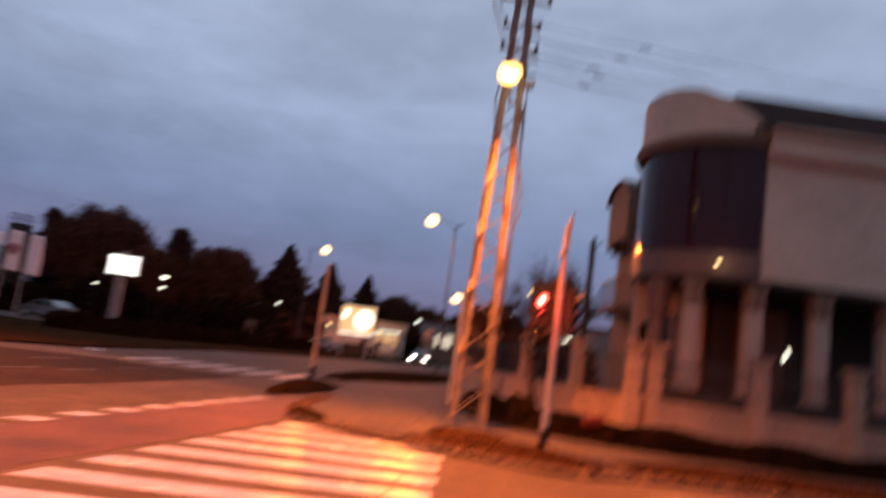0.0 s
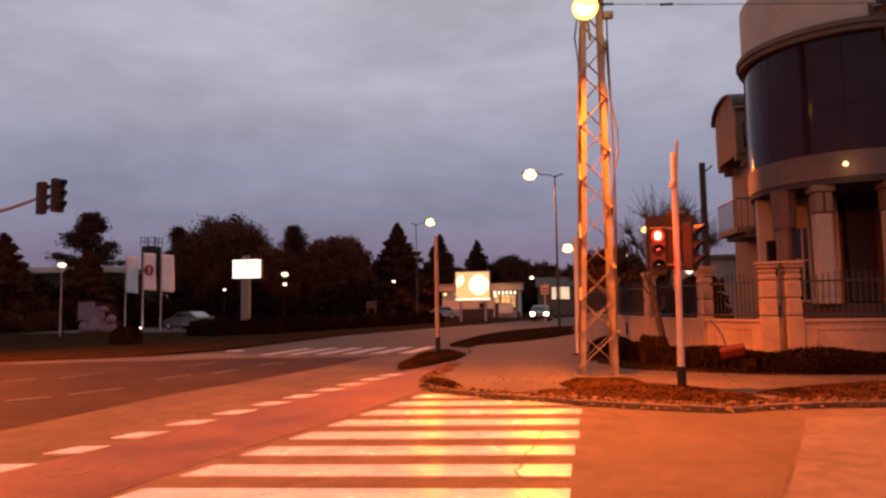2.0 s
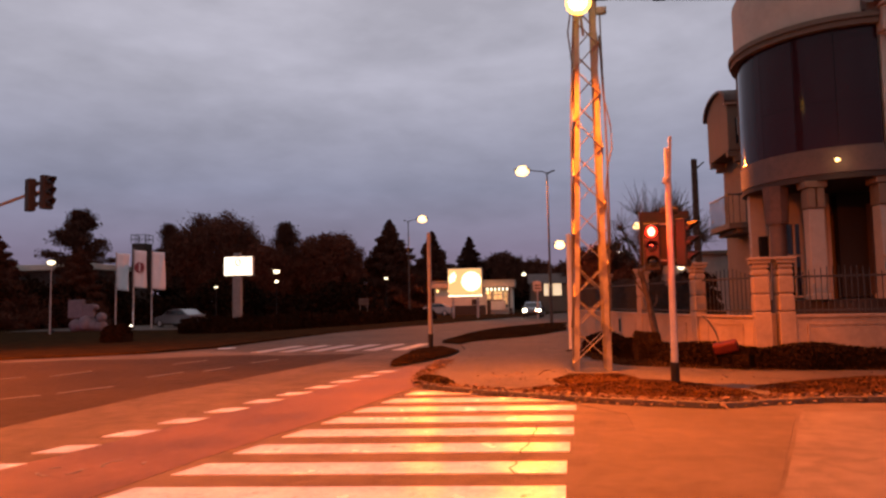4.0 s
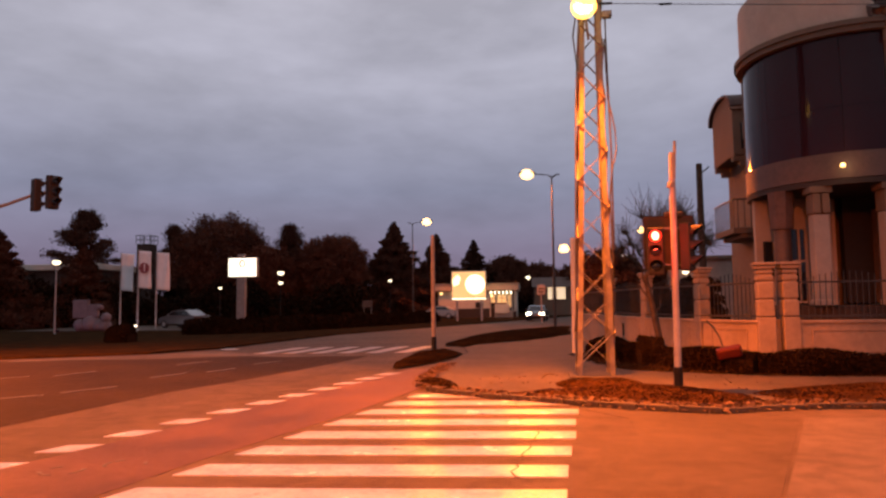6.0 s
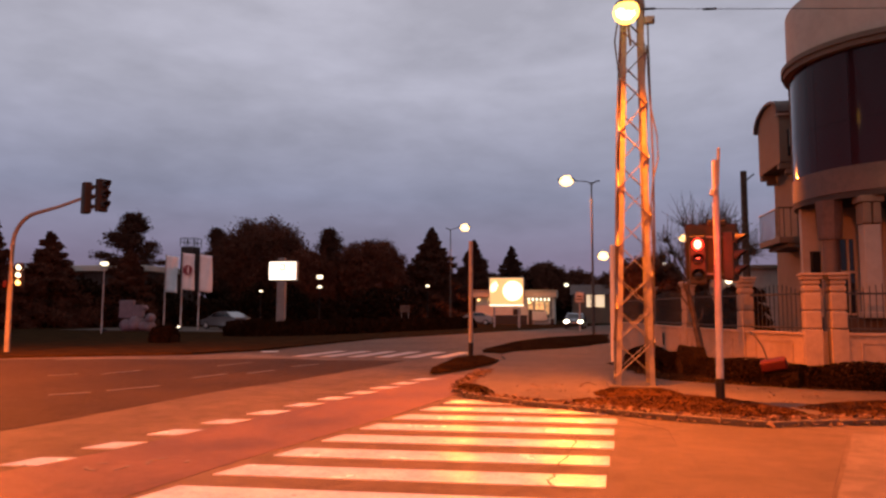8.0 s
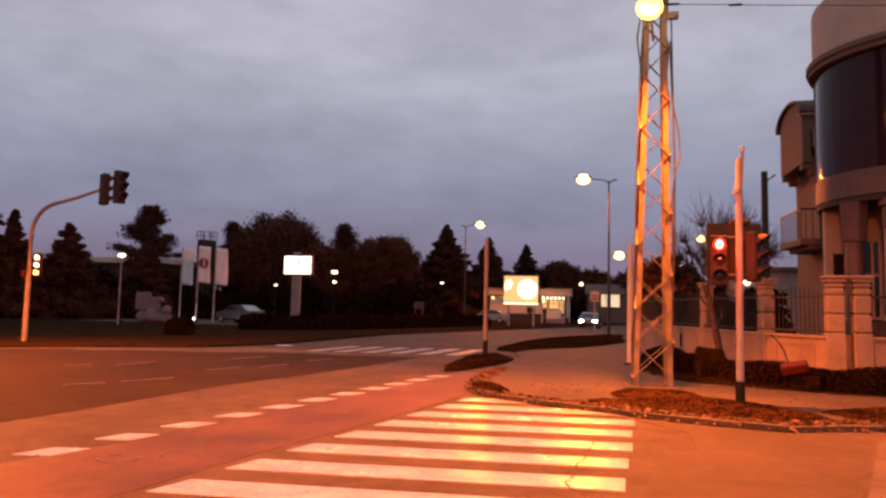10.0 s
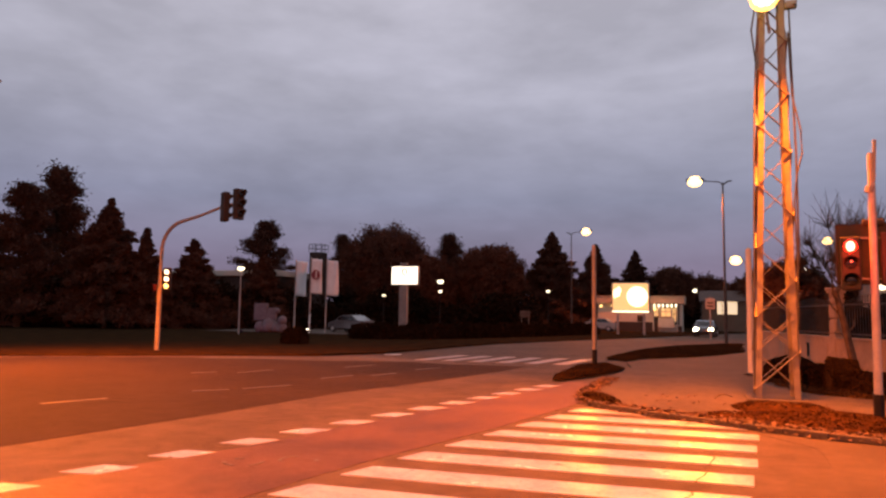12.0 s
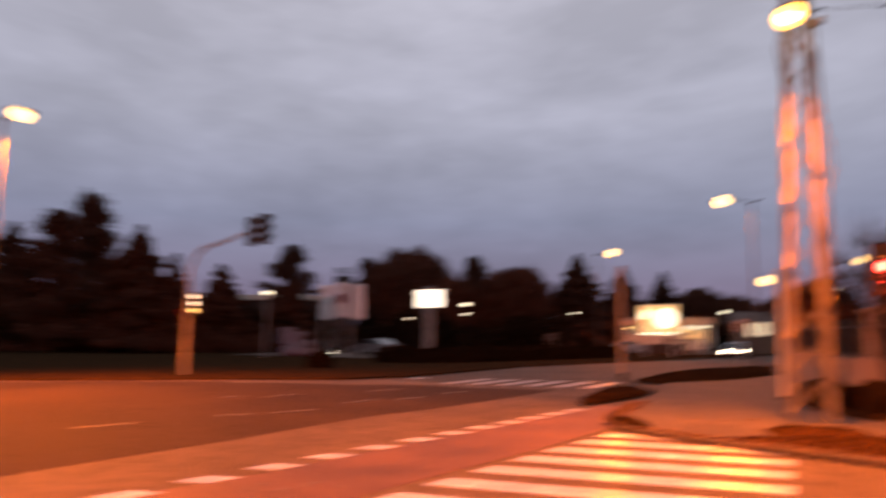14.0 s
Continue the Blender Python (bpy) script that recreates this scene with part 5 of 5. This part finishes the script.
# ---- light box sign ----
lb = thing("light_box_sign", (-19.47, 45, 0.05), "glowing white sign box on a grey post", "sign")
bm = B()
box(bm, (-0.12, 0, 1.9), (0.58, 0.3, 3.8), 0, 0.02)
part("post", bm, POLE_GREY, lb)
bm = B()
box(bm, (0, 0, 4.30), (2.05, 0.34, 1.34), 0, 0.06)
part("case", bm, POLE_GREY, lb)
bm = B()
box(bm, (0, -0.18, 4.30), (1.95, 0.03, 1.22), 0, 0.01)
part("lit_face", bm, BOX_ON, lb, "glowing white face")
bm = B()
for k in range(20):
    a0, a1 = 2 * math.pi * k / 20, 2 * math.pi * (k + 1) / 20
    bar(bm, (0.17 * math.cos(a0), -0.205, 4.55 + 0.22 * math.sin(a0)), (0.17 * math.cos(a1), -0.205, 4.55 + 0.22 * math.sin(a1)), 0.07, 0.07)
part("emblem", bm, BLACK, lb, "dark ring-shaped emblem")
bm = B()
box(bm, (-0.12, 0, 5.06), (0.5, 0.2, 0.24), 0, 0.03)
part("top_stub", bm, POLE_GREY, lb)

# ---- shop with its billboard ----
shop = thing("shop", (-6.9, 84, 0.05), "low pale flat-roofed shop with lamps under its fascia", "shop")
bm = B()
box(bm, (0, 3, 1.75), (9.4, 6, 3.4))
part("body", bm, SHOP_WHITE, shop)
bm = B()
box(bm, (0, 2.8, 3.62), (10.0, 6.8, 0.80), 0, 0.05)
box(bm, (0, 2.75, 4.06), (10.1, 7.0, 0.08), 0, 0.02)
part("roof_band", bm, SHOP_TAN, shop, "pale roof fascia")
# open shop front: dark sheet for the recess shade, lit shelves, posts and a counter
bm = B()
box(bm, (2.95, -0.03, 2.0), (2.9, 0.06, 2.4))
part("shop_front", bm, DARK_PARTS_SHADE, shop, "dark sheet for the shade in the shop front")
for x, wd, z0, z1 in ((1.9, 0.45, 1.75, 2.75), (2.95, 1.05, 1.72, 2.75), (3.85, 0.4, 1.2, 2.75)):
    bm = B()
    box(bm, (x, -0.08, (z0 + z1) / 2), (wd, 0.05, z1 - z0), 0, 0.01)
    wn = part("window", bm, SHOP_ON, shop, "lit shop window")
    bm = B()
    for q in (z0, (z0 + z1) / 2 + 0.1, z1):
        bar(bm, (x - wd / 2, -0.13, q), (x + wd / 2, -0.13, q), 0.05, 0.06)
    bar(bm, (x, -0.13, z0), (x, -0.13, z1), 0.05, 0.04)
    part("window_frame", bm, POLE_MID, wn)
for x in (1.58, 2.28, 3.56, 4.18):
    bm = B()
    box(bm, (x, -0.2, 1.65), (0.12, 0.14, 3.2), 0, 0.02)
    part("front_post", bm, SHOP_WHITE, shop)
bm = B()
box(bm, (3.0, -0.3, 1.05), (1.75, 0.3, 1.1), 0, 0.02)
part("counter_front", bm, SHOP_WHITE, shop)
for k in range(6):
    bm = B()
    ball(bm, (1.72 + 0.47 * k, -0.3, 2.98), 0.12, 10, (1, 0.7, 1.5))
    part("fascia_lamp", bm, LAMP_WHITE, shop, "small glowing lamp", True)
for x in (-4.3, -3.0, 1.75):
    bm = B()
    ball(bm, (x, -0.2, 2.9 if x < 0 else 2.6), 0.13, 10)
    part("fascia_lamp", bm, LAMP_FAR, shop, "small glowing lamp", True)
for x, wd, h in ((-0.3, 4.8, 1.1), (-3.9, 2.0, 0.6), (4.45, 0.45, 0.7)):
    bm = B()
    box(bm, (x, -0.1, h / 2), (wd, 0.3, h), 0, 0.02)
    part("dark_base", bm, DARK_PARTS_SHADE, shop)
bm = B()
box(bm, (0.25, -0.05, 1.5), (0.9, 0.08, 0.7), 0, 0.01)
part("notice_board", bm, DARK_PARTS_SHADE, shop)

bb = thing("billboard", (-6.37, 68, 0.05), "glowing yellow billboard with a white disc on a post", "billboard")
bm = B()
tube(bm, (1.2, 0.1, 0), (1.2, 0.1, 2.2), 0.11, 0.11, 10)
part("post", bm, POLE_WHITE, bb, "", True)
bm = B()
tube(bm, (-1.2, 0.1, 0), (-1.2, 0.1, 2.2), 0.11, 0.11, 10)
part("post", bm, POLE_WHITE, bb, "", True)
bm = B()
box(bm, (0, 0.1, 3.48), (3.45, 0.3, 2.8), 0, 0.03)
part("frame", bm, POLE_GREY, bb)
bm = B()
box(bm, (0, -0.08, 3.55), (3.25, 0.05, 2.5), 0, 0.01)
part("poster", bm, BILL_ON, bb, "glowing yellow poster")
bm = B()
tube(bm, (0.62, -0.10, 3.55), (0.62, -0.17, 3.55), 0.94, 0.94, 28)
part("poster_disc", bm, BILL_WHITE, bb, "white glowing disc")
bm = B()
for k in range(6):
    a = 2.0 + 0.32 * k
    bar(bm, (-0.75 + 0.25 * math.cos(a), -0.14, 3.8 + 0.25 * math.sin(a)), (-0.75 + 0.85 * math.cos(a), -0.14, 3.8 + 0.75 * math.sin(a)), 0.02, 0.12)
part("poster_burst", bm, BILL_WHITE, bb, "pale star-like print")
bm = B()
box(bm, (0, -0.12, 2.16), (3.3, 0.06, 0.14), 0, 0.01)
part("sill_strip", bm, BILL_WHITE, bb)

# ---- far house with a lit window, bus stop ----
fh = thing("far_house", (3.2, 95, 0.05), "dark low house with one lit window", "house")
bm = B()
box(bm, (0, 3, 1.9), (6.5, 6, 3.8))
part("wall", bm, STUCCO_DK, fh)
bm = B()
v = [bm.verts.new(p) for p in ((-3.6, -0.5, 3.8), (3.6, -0.5, 3.8), (3.6, 6.5, 3.8), (-3.6, 6.5, 3.8), (-3.6, 3, 5.2), (3.6, 3, 5.2))]
for f in ((0, 1, 5, 4), (2, 3, 4, 5), (0, 4, 3), (1, 2, 5), (0, 3, 2, 1)):
    bm.faces.new([v[i] for i in f])
part("roof", bm, ROOF, fh)
bm = B()
box(bm, (-0.3, -0.04, 2.95), (2.4, 0.06, 1.6), 0, 0.01)
wn = part("window", bm, HOUSE_ON, fh, "warm lit window")
for x in (-1.5, -0.9, -0.3, 0.9):
    bm = B()
    bar(bm, (x, -0.09, 2.15), (x, -0.09, 3.75), 0.08, 0.05)
    part("window_bar", bm, POLE_GREY, wn)

bs = thing("bus_stop_sign", (0.52, 60, 0.05), "pale square bus stop sign on a white post", "sign")
bm = B()
tube(bm, (0, 0, 0), (0, 0, 3.3), 0.07, 0.06, 10)
part("post", bm, POLE_WHITE, bs, "", True)
bm = B()
box(bm, (0, -0.09, 2.78), (0.72, 0.04, 0.85), 0, 0.02)
pl_ = part("plate", bm, POLE_WHITE, bs, "pale square plate")
for z in (2.6, 2.86):
    bm = B()
    box(bm, (0, -0.12, z), (0.46, 0.02, 0.10), 0, 0.01)
    part("pictogram", bm, DARK_PARTS_SHADE, pl_)

ns = thing("notice_sign", (-14.55, 60, 0.07), "small grey notice board on two thin posts", "sign")
for x in (-0.32, 0.32):
    bm = B()
    tube(bm, (x, 0, 0), (x, 0, 1.6), 0.03, 0.03, 8)
    part("post", bm, POLE_GREY, ns, "", True)
bm = B()
box(bm, (0, -0.05, 1.75), (0.9, 0.05, 0.6), 0, 0.015)
part("board", bm, COLUMN_DK, ns, "plain grey board")

# ---- industrial roofline and chimney over the trees ----
hall = thing("factory_hall", (-56.6, 72, 0.05), "long low hall with a pale flat roof edge", "building")
bm = B()
box(bm, (0, 4, 3.0), (16.6, 8, 6.0))
part("wall", bm, DARK_PARTS_SHADE, hall)
bm = B()
box(bm, (0, 3.9, 6.35), (17.2, 8.6, 0.65), 0, 0.04)
part("roof_edge", bm, SHOP_WHITE, hall, "pale roof edge")
ch = thing("water_tower", (-44.4, 75.5, 0.05), "dark square tower with a railed top", "tower")
bm = B()
box(bm, (0, 0, 4.5), (1.6, 1.6, 9.0), 0, 0.04)
part("shaft", bm, DARK_PARTS_SHADE, ch)
bm = B()
for a in range(-1, 2):
    for b in range(-1, 2):
        if a or b:
            bar(bm, (a * 0.85, b * 0.85, 9.0), (a * 0.85, b * 0.85, 10.0), 0.06, 0.06)
for zc in (9.5, 10.0):
    for s in (-1, 1):
        bar(bm, (-0.9, s * 0.85, zc), (0.9, s * 0.85, zc), 0.05, 0.05)
        bar(bm, (s * 0.85, -0.9, zc), (s * 0.85, 0.9, zc), 0.05, 0.05)
part("railing", bm, RAIL, ch)

# pale display figures by the verge: boulders and a board
dp = thing("verge_display", (-33.0, 48, 0.05), "pale board and rounded boulders lit on the verge", "display")
for x, z, wd, h in ((-0.35, 1.65, 1.2, 1.35), (0.66, 1.5, 0.8, 0.95)):
    bm = B()
    box(bm, (x, 0.05, z), (wd, 0.3, h), 0, 0.05)
    part("board", bm, PALE_STONE, dp)
for x, z, r in ((-0.3, 0.42, 0.5), (0.5, 0.55, 0.6), (1.15, 0.42, 0.42), (1.64, 0.95, 0.38), (1.6, 0.36, 0.42), (1.2, 1.75, 0.22)):
    bm = B()
    q = bmesh.ops.create_icosphere(bm, subdivisions=3, radius=r)
    for vv in bm.verts:
        vv.co *= 1 + 0.18 * noise.noise(vv.co * 2.2 + Vector((x, z, 0)))
    bmesh.ops.translate(bm, verts=bm.verts, vec=(x, 0, z))
    part("boulder", bm, PALE_STONE, dp, "", True)
fl2 = thing("ground_spotlight", (-30.9, 51.2, 0.06), "small glowing ground light under the flags", "lamp")
bm = B()
box(bm, (0, 0, 0.1), (0.3, 0.3, 0.2), 0, 0.03)
part("base", bm, BLACK, fl2)
bm = B()
ball(bm, (0, -0.05, 0.24), 0.10, 10)
part("lens", bm, LAMP_WHITE, fl2, "glowing lens", True)
lamp_light("ground_spot_light", (-30.9, 51.0, 0.5), 25, (1.0, 0.8, 0.9), 0.1)
lamp_light("display_light", (-33.4, 45.6, 0.5), 16, (0.75, 0.16, 0.62), 0.1)
fd = thing("floodlight", (-33.4, 45.6, 0.06), "small coloured floodlight before the boulders", "lamp")
bm = B()
box(bm, (0, -0.1, 0.12), (0.3, 0.16, 0.2), 0, 0.03)
part("case", bm, BLACK, fd)


# ---- cars ----
def car(loc, rz, paint, label, lit):
    ob = thing("car", loc, label, "car", "cars", rz)
    # side outline along x (front at +x), lofted over the width
    side = [(2.12, 0.34), (2.14, 0.62), (2.0, 0.80), (1.15, 0.98), (0.55, 1.38), (-0.1, 1.47), (-0.95, 1.42), (-1.65, 1.02), (-2.08, 0.96), (-2.14, 0.55), (-2.08, 0.32)]
    bm = B()
    rows = []
    for yy in (-0.86, -0.80, -0.66, 0.66, 0.80, 0.86):
        f = 1 - (abs(yy) / 0.86) ** 6 * 0.05
        rows.append([bm.verts.new((x * f, yy * (1 - 0.16 * max(0, z - 0.95) / 0.5), z)) for x, z in side])
    n = len(side)
    for a, b in zip(rows, rows[1:]):
        for i in range(n):
            bm.faces.new((a[i], a[(i + 1) % n], b[(i + 1) % n], b[i]))
    bm.faces.new(rows[0][::-1])
    bm.faces.new(rows[-1])
    part("body", bm, paint, ob, "", True)
    bm = B()
    v = [bm.verts.new(p) for p in ((1.10, -0.70, 1.03), (1.10, 0.70, 1.03), (0.60, 0.62, 1.37), (0.60, -0.62, 1.37))]
    bm.faces.new(v)
    bmesh.ops.translate(bm, verts=bm.verts, vec=(0.02, 0, 0.012))
    part("windscreen", bm, GLASS_DARK, ob)
    for s in (-1, 1):
        bm = B()
        v = [bm.verts.new((x, s * (0.865 - 0.27 * (z - 0.95)), z)) for x, z in ((0.95, 1.02), (0.45, 1.33), (-0.9, 1.35), (-1.4, 1.02))]
        bm.faces.new(v)
        part("side_window", bm, GLASS_DARK, ob)
    for x in (1.35, -1.3):
        for s in (-1, 1):
            bm = B()
            tube(bm, (x, s * 0.68, 0.31), (x, s * 0.88, 0.31), 0.31, 0.31, 20)
            wh = part("wheel", bm, RUBBER, ob, "", True)
            bm = B()
            tube(bm, (x, s * 0.84, 0.31), (x, s * 0.895, 0.31), 0.19, 0.17, 14)
            part("rim", bm, CHROME, wh, "", True)
    for s in (-1, 1):
        bm = B()
        # a lit headlight is drawn larger, its glare put into the ball
        ball(bm, (2.06, s * 0.62, 0.68), 0.19 if lit else 0.11, 12, (0.5, 1.2, 0.85))
        part("headlight", bm, HEADLIGHT if lit else GLASS_DARK, ob, "glowing headlight" if lit else "", True)
        bm = B()
        box(bm, (0.75, s * 0.96, 1.02), (0.14, 0.16, 0.12), 0, 0.03)
        part("mirror", bm, paint, ob)
    bm = B()
    box(bm, (2.13, 0, 0.42), (0.06, 1.5, 0.16), 0, 0.02)
    part("bumper_grille", bm, BLACK, ob)
    return ob


car((-28.1, 53.5, 0.09), 160, CAR_SILVER, "silver car parked beyond the flagpoles", False)
car((-11.0, 80.0, 0.07), 175, CAR_PALE, "pale parked car half hidden behind the hedge", False)
car((0.2, 68.0, 0.01), -96, CAR_DARK, "dark saloon with glowing headlights on the main road", True)
